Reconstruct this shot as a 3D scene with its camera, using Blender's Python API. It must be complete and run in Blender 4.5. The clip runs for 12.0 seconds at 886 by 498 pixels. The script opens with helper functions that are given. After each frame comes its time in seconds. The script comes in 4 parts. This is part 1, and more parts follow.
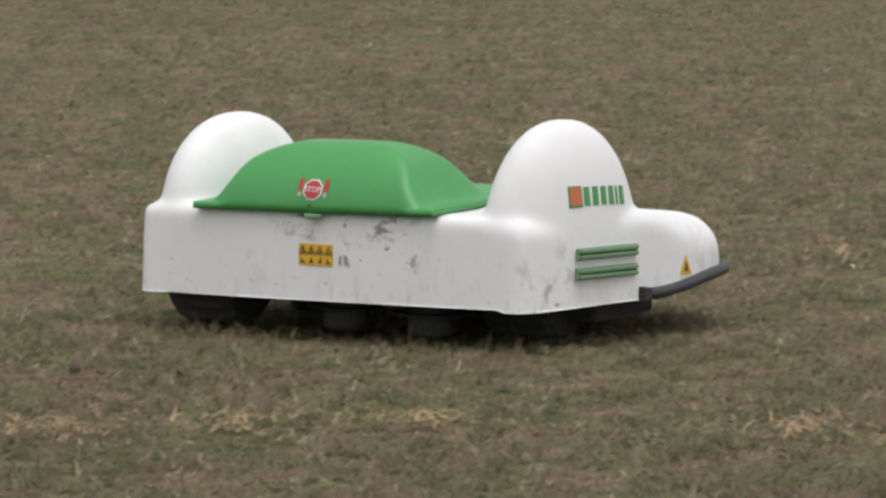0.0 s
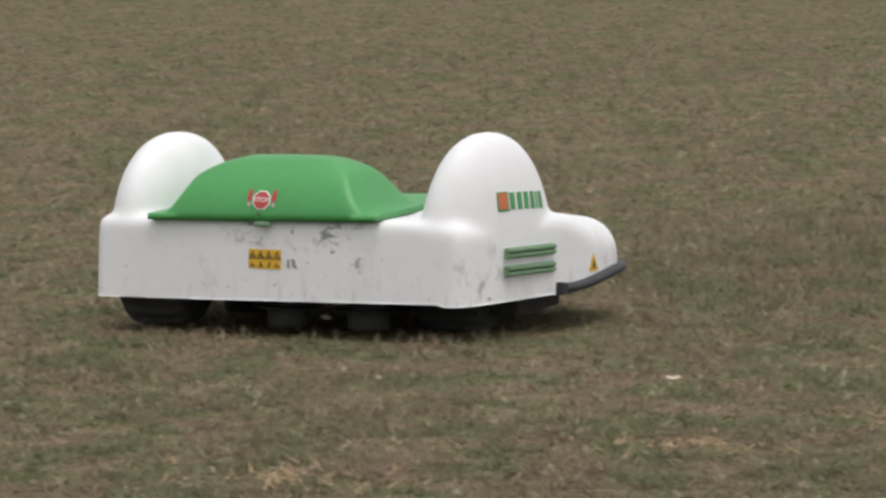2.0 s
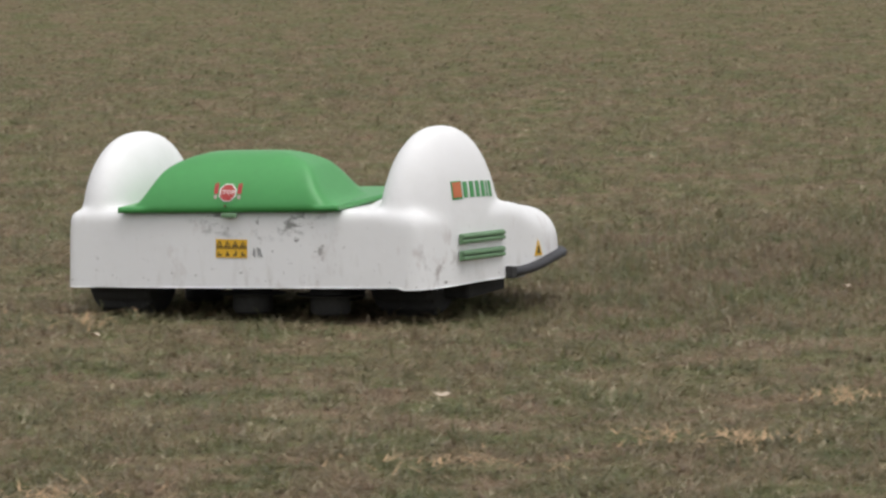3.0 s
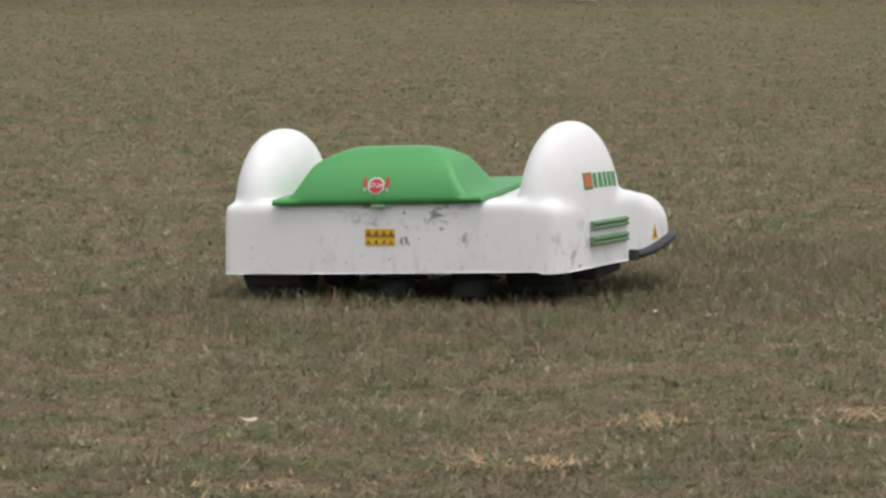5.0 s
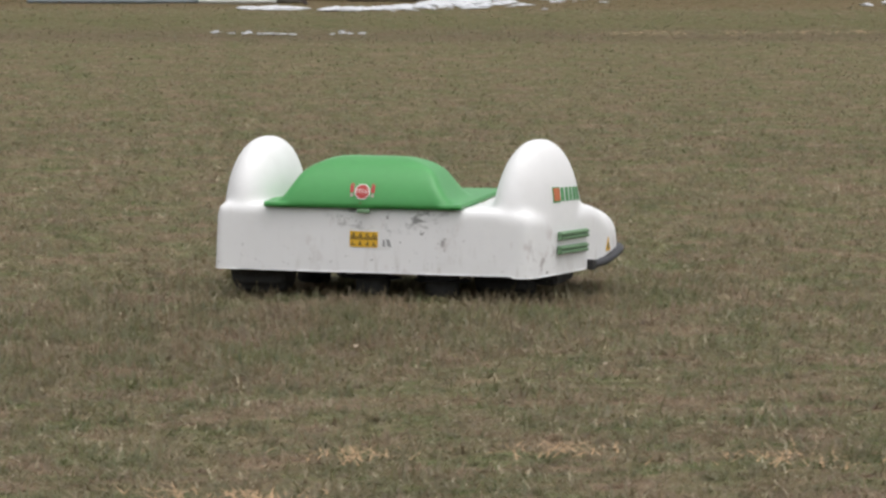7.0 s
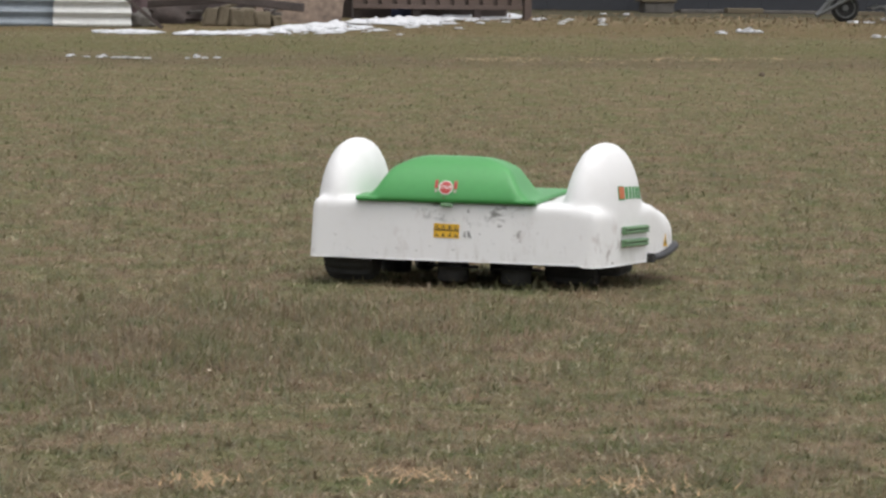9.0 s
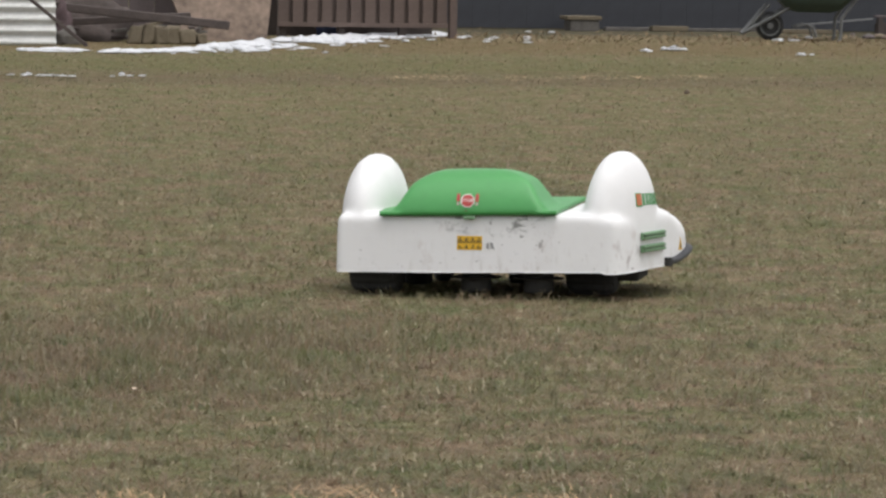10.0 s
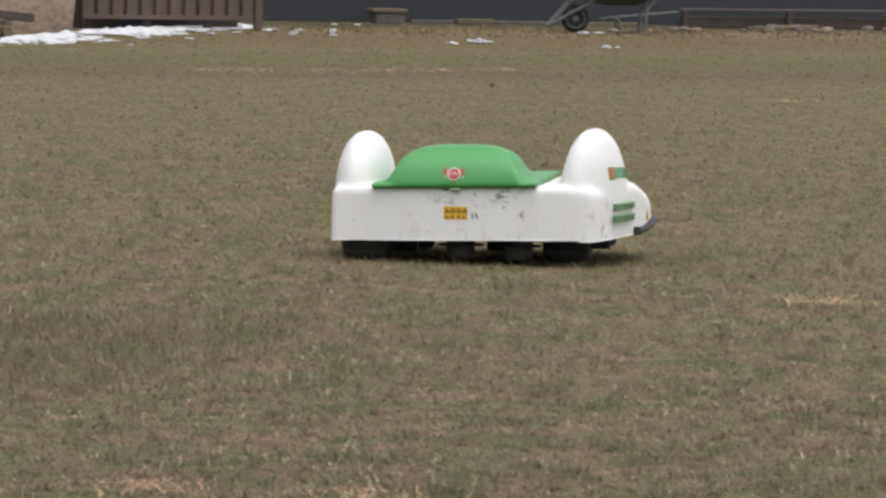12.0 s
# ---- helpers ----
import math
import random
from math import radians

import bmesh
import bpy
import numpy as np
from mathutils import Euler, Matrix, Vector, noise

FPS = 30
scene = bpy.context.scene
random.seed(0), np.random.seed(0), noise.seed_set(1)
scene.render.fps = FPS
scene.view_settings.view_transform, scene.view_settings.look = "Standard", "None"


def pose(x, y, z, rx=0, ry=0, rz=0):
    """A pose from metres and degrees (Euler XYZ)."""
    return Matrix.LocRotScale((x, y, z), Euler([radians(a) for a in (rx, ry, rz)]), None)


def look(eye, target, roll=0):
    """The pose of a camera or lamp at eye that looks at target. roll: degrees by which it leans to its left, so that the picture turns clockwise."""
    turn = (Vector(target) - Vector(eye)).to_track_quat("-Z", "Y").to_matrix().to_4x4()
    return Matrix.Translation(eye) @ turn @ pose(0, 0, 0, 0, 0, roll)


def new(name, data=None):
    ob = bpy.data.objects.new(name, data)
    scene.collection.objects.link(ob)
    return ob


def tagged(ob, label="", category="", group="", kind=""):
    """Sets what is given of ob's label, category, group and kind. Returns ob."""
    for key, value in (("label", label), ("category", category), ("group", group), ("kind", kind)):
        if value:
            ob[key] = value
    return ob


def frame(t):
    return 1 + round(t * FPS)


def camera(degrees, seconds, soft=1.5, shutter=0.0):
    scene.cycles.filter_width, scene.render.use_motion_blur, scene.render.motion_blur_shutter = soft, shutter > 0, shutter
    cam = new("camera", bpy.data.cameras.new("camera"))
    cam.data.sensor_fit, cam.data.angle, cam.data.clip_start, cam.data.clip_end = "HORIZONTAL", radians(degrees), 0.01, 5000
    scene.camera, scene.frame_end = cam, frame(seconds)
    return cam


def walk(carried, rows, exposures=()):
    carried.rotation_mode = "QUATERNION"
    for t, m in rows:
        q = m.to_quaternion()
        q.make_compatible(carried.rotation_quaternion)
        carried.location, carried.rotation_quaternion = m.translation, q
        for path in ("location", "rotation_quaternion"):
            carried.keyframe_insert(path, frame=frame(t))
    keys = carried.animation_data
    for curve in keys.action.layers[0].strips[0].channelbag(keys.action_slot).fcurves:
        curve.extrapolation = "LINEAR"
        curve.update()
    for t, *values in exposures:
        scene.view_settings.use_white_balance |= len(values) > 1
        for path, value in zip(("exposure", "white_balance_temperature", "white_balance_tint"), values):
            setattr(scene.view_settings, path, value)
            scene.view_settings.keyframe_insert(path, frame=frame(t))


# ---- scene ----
from mathutils.bvhtree import BVHTree

# camera: stands still on a tripod behind the machine and pans with it
cam = camera(10.278, 12.0, soft=2.5, shutter=0.5)
EYE_HEIGHT = 1.346
# seconds, pan, tilt, roll
CAM = [
    (0.0, 0.020, -6.223, 0.245),
    (0.5, -1.428, -5.941, 0.238),
    (1.0, -2.939, -5.720, -0.061),
    (1.5, -4.545, -5.582, -0.322),
    (2.0, -6.104, -5.603, -0.245),
    (2.5, -7.599, -5.561, -0.269),
    (3.0, -8.808, -5.414, -0.148),
    (3.2, -9.188, -5.358, -0.189),
    (4.8, -10.820, -5.170, 0.104),
    (5.0, -11.051, -5.119, 0.103),
    (5.5, -11.971, -5.051, 0.203),
    (6.0, -12.973, -4.981, 0.359),
    (6.5, -13.790, -4.763, 0.303),
    (7.0, -14.540, -4.694, 0.589),
    (7.2, -14.807, -4.684, 0.595),
    (8.8, -16.091, -4.458, 1.106),
    (9.0, -16.241, -4.375, 1.064),
    (9.5, -16.673, -4.260, 0.974),
    (10.0, -17.107, -4.151, 1.073),
    (10.5, -17.557, -4.099, 1.162),
    (11.0, -18.038, -4.079, 1.239),
    (11.5, -18.609, -4.125, 1.187),
    (12.0, -19.370, -4.193, 1.171),
]
walk(cam, [(t, pose(0, 0, EYE_HEIGHT, 90 + tilt, 0, pan) @ pose(0, 0, 0, 0, 0, roll)) for t, pan, tilt, roll in CAM],
     exposures=((0, 0.38), (6, 0.49), (12, 0.60)))

# ---- light: bright overcast sky ----
world = bpy.data.worlds.new("overcast_sky")
scene.world = world
world.use_nodes = True
wn = world.node_tree
sky = wn.nodes.new("ShaderNodeTexSky")
sky.sky_type = 'NISHITA'
sky.sun_disc = False
sky.sun_elevation = radians(72)
sky.sun_rotation = radians(160)
sky.air_density, sky.dust_density, sky.ozone_density = 1.0, 4.0, 0.6
hsv = wn.nodes.new("ShaderNodeHueSaturation")
hsv.inputs["Saturation"].default_value = 0.15
wn.links.new(sky.outputs[0], hsv.inputs["Color"])
wn.links.new(hsv.outputs[0], wn.nodes["Background"].inputs["Color"])
wn.nodes["Background"].inputs["Strength"].default_value = 0.15
sun = new("sun", bpy.data.lights.new("sun", 'SUN'))
sun.data.energy, sun.data.angle, sun.data.color = 0.4, radians(60), (1.0, 0.97, 0.93)
sun.matrix_world = look((4, -3, 20), (0, 0, 0))


# ---- materials ----
def mat(name, color, rough=0.6, metal=0.0, vary=0.15, scale=12.0, bump=0.0, bump_scale=60.0, spec=0.5, island=0.0, piece=0.0, coords="Object"):
    """A base colour with two scales of variation and fine relief."""
    m = bpy.data.materials.new(name)
    m.use_nodes = True
    n, l = m.node_tree.nodes, m.node_tree.links
    b = n["Principled BSDF"]
    b.inputs["Roughness"].default_value, b.inputs["Metallic"].default_value = rough, metal
    b.inputs["Specular IOR Level"].default_value = spec
    tc = n.new("ShaderNodeTexCoord")
    a, c = n.new("ShaderNodeTexNoise"), n.new("ShaderNodeTexNoise")
    a.inputs["Scale"].default_value, c.inputs["Scale"].default_value = scale, scale * 7
    a.inputs["Detail"].default_value = c.inputs["Detail"].default_value = 4
    add = n.new("ShaderNodeMath")
    add.operation = 'ADD'
    for node, k in ((a, 0), (c, 1)):
        l.new(tc.outputs[coords], node.inputs["Vector"])
        l.new(node.outputs["Fac"], add.inputs[k])
    last = add.outputs[0]
    for amount, node_type, out in ((island, "ShaderNodeNewGeometry", "Random Per Island"), (piece, "ShaderNodeObjectInfo", "Random")):
        if amount:
            g = n.new(node_type)
            ma = n.new("ShaderNodeMath")
            ma.operation = 'MULTIPLY_ADD'
            l.new(g.outputs[out], ma.inputs[0])
            ma.inputs[1].default_value = amount
            l.new(last, ma.inputs[2])
            last = ma.outputs[0]
    mr = n.new("ShaderNodeMapRange")
    mr.inputs["From Min"].default_value, mr.inputs["From Max"].default_value = 0.6, 1.4 + island + piece
    mr.inputs["To Min"].default_value, mr.inputs["To Max"].default_value = 1 - vary, 1 + vary
    l.new(last, mr.inputs["Value"])
    mix = n.new("ShaderNodeVectorMath")
    mix.operation = 'SCALE'
    mix.inputs[0].default_value = color
    l.new(mr.outputs[0], mix.inputs["Scale"])
    l.new(mix.outputs[0], b.inputs["Base Color"])
    if bump:
        d, bn = n.new("ShaderNodeTexNoise"), n.new("ShaderNodeBump")
        d.inputs["Scale"].default_value, d.inputs["Detail"].default_value = bump_scale, 5
        bn.inputs["Strength"].default_value, bn.inputs["Distance"].default_value = bump, 0.01
        l.new(tc.outputs[coords], d.inputs["Vector"])
        l.new(d.outputs["Fac"], bn.inputs["Height"])
        l.new(bn.outputs[0], b.inputs["Normal"])
    return m


def chain(m):
    """Shortcuts to add nodes to a material."""
    n, l = m.node_tree.nodes, m.node_tree.links

    def node(kind, ins=None, **props):
        x = n.new(kind)
        for k, v in props.items():
            if k == "operation":
                x.operation = v
            elif k == "blend_type":
                x.blend_type = v
            elif k == "data_type":
                x.data_type = v
        for k, v in (ins or {}).items():
            if hasattr(v, "is_linked"):
                l.new(v, x.inputs[k])
            else:
                x.inputs[k].default_value = v
        return x
    return n, l, node


def turf_material(name, blades):
    """Worn winter turf: olive green, straw and bare earth in patches; blades vary one by one."""
    m = bpy.data.materials.new(name)
    m.use_nodes = True
    n, l, node = chain(m)
    b = n["Principled BSDF"]
    b.inputs["Roughness"].default_value = 0.48 if blades else 1.0
    b.inputs["Specular IOR Level"].default_value = 0.5 if blades else 0.0
    geo = node("ShaderNodeNewGeometry")
    pos = geo.outputs["Position"]
    big = node("ShaderNodeTexNoise", {"Vector": pos, "Scale": 1.1, "Detail": 4.0, "Roughness": 0.6})
    mid = node("ShaderNodeTexNoise", {"Vector": pos, "Scale": 6.0, "Detail": 5.0, "Roughness": 0.7})
    fine = node("ShaderNodeTexNoise", {"Vector": pos, "Scale": 70.0, "Detail": 4.0, "Roughness": 0.7})
    s1 = node("ShaderNodeMath", {0: big.outputs["Fac"], 1: 0.65}, operation='MULTIPLY')
    s2 = node("ShaderNodeMath", {0: mid.outputs["Fac"], 1: 1.25, 2: s1.outputs[0]}, operation='MULTIPLY_ADD')
    rnd = geo.outputs["Random Per Island"] if blades else fine.outputs["Fac"]
    s3 = node("ShaderNodeMath", {0: rnd, 1: 0.3 if blades else 0.25, 2: s2.outputs[0]}, operation='MULTIPLY_ADD')
    v = node("ShaderNodeMapRange", {"Value": s3.outputs[0], "From Min": 0.68, "From Max": 1.52})
    ramp = node("ShaderNodeValToRGB", {"Fac": v.outputs[0]})
    color = ramp.outputs[0]
    r = ramp.color_ramp
    stops = ((0.0, (0.126, 0.109, 0.069)), (0.22, (0.137, 0.129, 0.069)), (0.45, (0.173, 0.156, 0.089)), (0.62, (0.217, 0.184, 0.112)), (0.8, (0.282, 0.226, 0.139)), (1.0, (0.410, 0.317, 0.202)))
    r.elements[0].position, r.elements[1].position = 0.0, 1.0
    for p, c in stops[1:-1]:
        r.elements.new(p)
    for e, (p, c) in zip(r.elements, stops):
        e.position, e.color = p, (*c, 1)
    if blades:
        other = node("ShaderNodeMath", {0: rnd, 1: 37.7}, operation='MULTIPLY')
        other = node("ShaderNodeMath", {0: other.outputs[0]}, operation='FRACT')
        hue = node("ShaderNodeMix", {"Factor": other.outputs[0], 6: (0.205, 0.208, 0.103, 1), 7: (0.342, 0.252, 0.178, 1)}, data_type='RGBA')
        tinted = node("ShaderNodeMix", {"Factor": 0.4, 6: ramp.outputs[0], 7: hue.outputs[2]}, data_type='RGBA')
        color = tinted.outputs[2]
    # greener and browner patches a hand to a stride across
    spread = node("ShaderNodeTexNoise", {"Vector": pos, "Scale": 3.8, "Detail": 6.0, "Roughness": 0.75})
    part_of = node("ShaderNodeMapRange", {"Value": spread.outputs["Fac"], "From Min": 0.40, "From Max": 0.60})
    patch = node("ShaderNodeMix", {"Factor": part_of.outputs[0], 6: (0.120, 0.152, 0.062, 1), 7: (0.280, 0.190, 0.140, 1)}, data_type='RGBA')
    worn = node("ShaderNodeMix", {"Factor": 0.58, 6: color, 7: patch.outputs[2]}, data_type='RGBA')
    # tufts of their own tone, a few fingers across
    tuft = node("ShaderNodeTexNoise", {"Vector": pos, "Scale": 13.0, "Detail": 3.0, "Roughness": 0.6})
    tone = node("ShaderNodeMapRange", {"Value": tuft.outputs["Fac"], "From Min": 0.34, "From Max": 0.66, "To Min": 0.76, "To Max": 1.30})
    toned = node("ShaderNodeVectorMath", {0: worn.outputs[2], "Scale": tone.outputs[0]}, operation='SCALE')
    color = toned.outputs[0]
    # fallen leaves and dead stalks towards the fence, a greener strip before them
    sep = node("ShaderNodeSeparateXYZ", {0: pos})
    wob = node("ShaderNodeMath", {0: mid.outputs["Fac"], 1: 3.0, 2: sep.outputs[1]}, operation='MULTIPLY_ADD')
    for lo, hi, tint, k in ((45.9, 70.0, (0.085, 0.078, 0.062, 1), 0.7), (40.8, 43.5, (0.185, 0.125, 0.070, 1), 0.4), (36.5, 38.2, (0.120, 0.130, 0.056, 1), 0.35), (34.3, 35.2, (0.135, 0.10, 0.075, 1), 0.4)):
        up = node("ShaderNodeMapRange", {"Value": wob.outputs[0], "From Min": lo - 0.6, "From Max": lo + 0.4})
        dn = node("ShaderNodeMapRange", {"Value": wob.outputs[0], "From Min": hi, "From Max": hi + 2.0, "To Min": k, "To Max": 0.0})
        f = node("ShaderNodeMath", {0: up.outputs[0], 1: dn.outputs[0]}, operation='MULTIPLY')
        mx = node("ShaderNodeMix", {"Factor": f.outputs[0], 6: color, 7: tint}, data_type='RGBA')
        color = mx.outputs[2]
    if blades:
        l.new(color, b.inputs["Base Color"])
        thin = node("ShaderNodeBsdfTranslucent", {"Color": color})
        both = node("ShaderNodeMixShader", {0: 0.55})
        l.new(b.outputs[0], both.inputs[1])
        l.new(thin.outputs[0], both.inputs[2])
        l.new(both.outputs[0], n["Material Output"].inputs["Surface"])
    else:
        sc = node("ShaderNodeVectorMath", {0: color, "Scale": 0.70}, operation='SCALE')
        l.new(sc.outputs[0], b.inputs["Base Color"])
        bn = node("ShaderNodeBump", {"Height": fine.outputs["Fac"], "Strength": 0.12, "Distance": 0.01})
        l.new(bn.outputs[0], b.inputs["Normal"])
    return m


def shell_material():
    """White moulded plastic with scuffs, brown splashes near the lower edge and grey rubbing under the lid."""
    m = bpy.data.materials.new("white_shell")
    m.use_nodes = True
    n, l, node = chain(m)
    b = n["Principled BSDF"]
    b.inputs["Roughness"].default_value = 0.5
    b.inputs["Specular IOR Level"].default_value = 0.35
    tc = node("ShaderNodeTexCoord")
    o = tc.outputs["Object"]
    sep = node("ShaderNodeSeparateXYZ", {0: o})
    x, y, z = sep.outputs

    def band(v, lo0, lo1, hi1, hi0):
        a = node("ShaderNodeMapRange", {"Value": v, "From Min": lo0, "From Max": lo1})
        c = node("ShaderNodeMapRange", {"Value": v, "From Min": hi1, "From Max": hi0, "To Min": 1.0, "To Max": 0.0})
        return node("ShaderNodeMath", {0: a.outputs[0], 1: c.outputs[0]}, operation='MULTIPLY').outputs[0]

    def spots(scale, stretch, lo, hi, detail=6.0, rough=0.65, offset=0.0):
        mp = node("ShaderNodeMapping", {"Vector": o, "Scale": stretch, "Location": (offset, offset, offset)})
        t = node("ShaderNodeTexNoise", {"Vector": mp.outputs[0], "Scale": scale, "Detail": detail, "Roughness": rough})
        return node("ShaderNodeMapRange", {"Value": t.outputs["Fac"], "From Min": lo, "From Max": hi}).outputs[0]

    def times(*vs):
        v = vs[0]
        for w in vs[1:]:
            v = node("ShaderNodeMath", {0: v, 1: w}, operation='MULTIPLY').outputs[0]
        return v

    base = spots(3.0, (1, 1, 1), 0.2, 0.8)
    mixc = node("ShaderNodeMix", {"Factor": base, 6: (0.73, 0.72, 0.725, 1), 7: (0.78, 0.775, 0.775, 1)}, data_type='RGBA')
    color = mixc.outputs[2]
    rear = band(y, -0.1, -0.05, 0.02, 0.05)
    layers = (
        # grey rubbing under the lid's latch
        ((0.20, 0.20, 0.19, 1), times(spots(17, (1, 1, 1.6), 0.535, 0.62), rear, band(z, 0.20, 0.24, 0.275, 0.29), band(x, -0.16, -0.06, 0.16, 0.26)), 0.9),
        ((0.16, 0.15, 0.14, 1), times(spots(30, (1, 1, 1), 0.62, 0.66, offset=3.0), rear, band(z, 0.12, 0.18, 0.25, 0.28), band(x, -0.05, 0.05, 0.2, 0.3)), 0.8),
        # brown splashes and streaks along the lower edge
        ((0.30, 0.25, 0.20, 1), times(spots(14, (2.0, 2.0, 0.45), 0.56, 0.70, offset=1.0), band(z, 0.0, 0.05, 0.12, 0.20)), 0.26),
        ((0.12, 0.10, 0.08, 1), times(spots(42, (1, 1, 1.3), 0.64, 0.68, offset=5.0), band(z, 0.0, 0.05, 0.10, 0.16)), 0.7),
        # red-brown marks by the grilles
        ((0.24, 0.19, 0.18, 1), times(spots(26, (1, 1, 0.7), 0.53, 0.66, offset=2.0), band(x, 0.42, 0.46, 0.52, 0.55), band(z, 0.08, 0.1, 0.18, 0.23), band(y, 0.0, 0.03, 0.12, 0.17)), 0.6),
        # pinkish smudges from wet soil
        ((0.44, 0.36, 0.34, 1), times(spots(11, (1.3, 1.3, 0.8), 0.58, 0.70, offset=12.0), band(z, 0.06, 0.09, 0.22, 0.28)), 0.4),
        # faint grey film
        ((0.55, 0.54, 0.52, 1), spots(6, (1, 1, 1), 0.5, 0.75, offset=7.0), 0.25),
        ((0.35, 0.33, 0.31, 1), times(spots(55, (1, 1, 1), 0.66, 0.70, offset=9.0), band(z, 0.05, 0.1, 0.26, 0.29)), 0.5),
    )
    for c, f, k in layers:
        ff = node("ShaderNodeMath", {0: f, 1: k}, operation='MULTIPLY')
        mx = node("ShaderNodeMix", {"Factor": ff.outputs[0], 6: color, 7: c}, data_type='RGBA')
        color = mx.outputs[2]
    l.new(color, b.inputs["Base Color"])
    t = node("ShaderNodeTexNoise", {"Vector": o, "Scale": 25.0, "Detail": 3.0})
    bn = node("ShaderNodeBump", {"Height": t.outputs["Fac"], "Strength": 0.06, "Distance": 0.01})
    l.new(bn.outputs[0], b.inputs["Normal"])
    return m


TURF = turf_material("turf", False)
BLADES = turf_material("grass_blades", True)
WHITE = shell_material()
GREEN = mat("green_lid", (0.06, 0.28, 0.075), 0.42, vary=0.06, scale=6, bump=0.03, bump_scale=40)
GREEN_DARK = mat("green_grille", (0.15, 0.26, 0.145), 0.4, vary=0.12, scale=30)
GREEN_PRINT = mat("green_print", (0.07, 0.27, 0.09), 0.5, vary=0.05, scale=30)
ORANGE = mat("orange_print", (0.50, 0.145, 0.06), 0.5, vary=0.05, scale=30)
YELLOW = mat("yellow_sticker", (0.72, 0.42, 0.03), 0.5, vary=0.08, scale=50)
BLACK = mat("black_print", (0.10, 0.07, 0.025), 0.5, vary=0.05, scale=30)
RED = mat("red_sticker", (0.40, 0.045, 0.04), 0.5, vary=0.08, scale=40)
PALE = mat("white_print", (0.75, 0.73, 0.7), 0.5, vary=0.05, scale=40)
DIM = mat("faded_print", (0.42, 0.36, 0.31), 0.6, vary=0.1, scale=40)
SCUFF = mat("grey_scuff", (0.30, 0.30, 0.30), 0.7, vary=0.3, scale=60)
RUBBER = mat("bumper_rubber", (0.036, 0.036, 0.04), 0.6, vary=0.3, scale=20, bump=0.1, bump_scale=90)
TYRE = mat("tyre_rubber", (0.030, 0.029, 0.028), 0.85, vary=0.35, scale=25, bump=0.3, bump_scale=70)
STEEL = mat("dull_steel", (0.035, 0.034, 0.032), 0.7, metal=0.3, vary=0.3, scale=30)
CHASSIS = mat("dark_chassis", (0.032, 0.031, 0.030), 0.8, vary=0.4, scale=15)
SNOW = mat("old_snow", (0.56, 0.565, 0.585), 0.7, vary=0.08, scale=6, bump=0.5, bump_scale=25)
DARK_FENCE = mat("dark_panel", (0.027, 0.029, 0.036), 0.6, vary=0.22, scale=1.5, bump=0.05, bump_scale=20, piece=0.08)
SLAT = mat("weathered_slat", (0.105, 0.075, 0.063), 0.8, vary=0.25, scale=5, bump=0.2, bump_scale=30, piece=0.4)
# same wood a third darker: shade behind the front slats put into the colour
SLAT_SHADED = mat("slat_shade", (0.07, 0.05, 0.042), 0.85, vary=0.25, scale=5, piece=0.3)
WOOD = mat("old_wood", (0.13, 0.105, 0.07), 0.85, vary=0.3, scale=9, bump=0.3, bump_scale=40, piece=0.4)
DARK_WOOD = mat("dark_wood", (0.065, 0.05, 0.045), 0.8, vary=0.35, scale=7, bump=0.3, bump_scale=40)
BOARD = mat("tan_board", (0.20, 0.148, 0.115), 0.85, vary=0.6, scale=2.6, bump=0.5, bump_scale=18)
SHEET = mat("pale_sheet", (0.52, 0.52, 0.50), 0.5, vary=0.15, scale=4)
SHEET_GREY = mat("grey_sheet", (0.20, 0.23, 0.26), 0.5, vary=0.2, scale=4)
JUNK = mat("junk", (0.075, 0.058, 0.052), 0.85, vary=0.5, scale=9, bump=0.5, bump_scale=20)
MAUVE = mat("mauve_board", (0.115, 0.092, 0.092), 0.85, vary=0.25, scale=6, bump=0.2, bump_scale=30, piece=0.4)
SACK = mat("red_brown_sack", (0.085, 0.055, 0.058), 0.8, vary=0.4, scale=9, bump=0.5, bump_scale=18)
BLUE = mat("blue_plastic", (0.025, 0.04, 0.10), 0.5, vary=0.2, scale=8)
BARROW_GREEN = mat("barrow_green", (0.06, 0.088, 0.074), 0.5, vary=0.3, scale=8)
BARROW_STEEL = mat("barrow_steel", (0.17, 0.172, 0.17), 0.5, metal=0.5, vary=0.3, scale=12)
STONE = mat("grey_block", (0.11, 0.10, 0.09), 0.9, vary=0.4, scale=9, bump=0.4, bump_scale=30)
STRAW = mat("dry_straw", (0.41, 0.27, 0.15), 0.8, vary=0.3, scale=30, island=0.6)
DRY = mat("dry_blade", (0.34, 0.29, 0.19), 0.5, vary=0.4, scale=4, island=1.0)
WEED = mat("dead_weed", (0.215, 0.150, 0.085), 0.8, vary=0.45, scale=3, island=0.9)
SLOT = mat("grille_slot", (0.06, 0.10, 0.055), 0.7, vary=0.1)
LEAF = mat("pale_leaf", (0.52, 0.42, 0.32), 0.7, vary=0.15, scale=30)
CLOD = mat("brown_clod", (0.12, 0.09, 0.065), 0.9, vary=0.3, scale=30, bump=0.4)


# ---- mesh helpers ----
def mesh_of(name, bm, material, smooth=False):
    me = bpy.data.meshes.new(name)
    bm.normal_update()
    bm.to_mesh(me)
    bm.free()
    me.materials.append(material)
    if smooth:
        me.polygons.foreach_set("use_smooth", [True] * len(me.polygons))
    return me


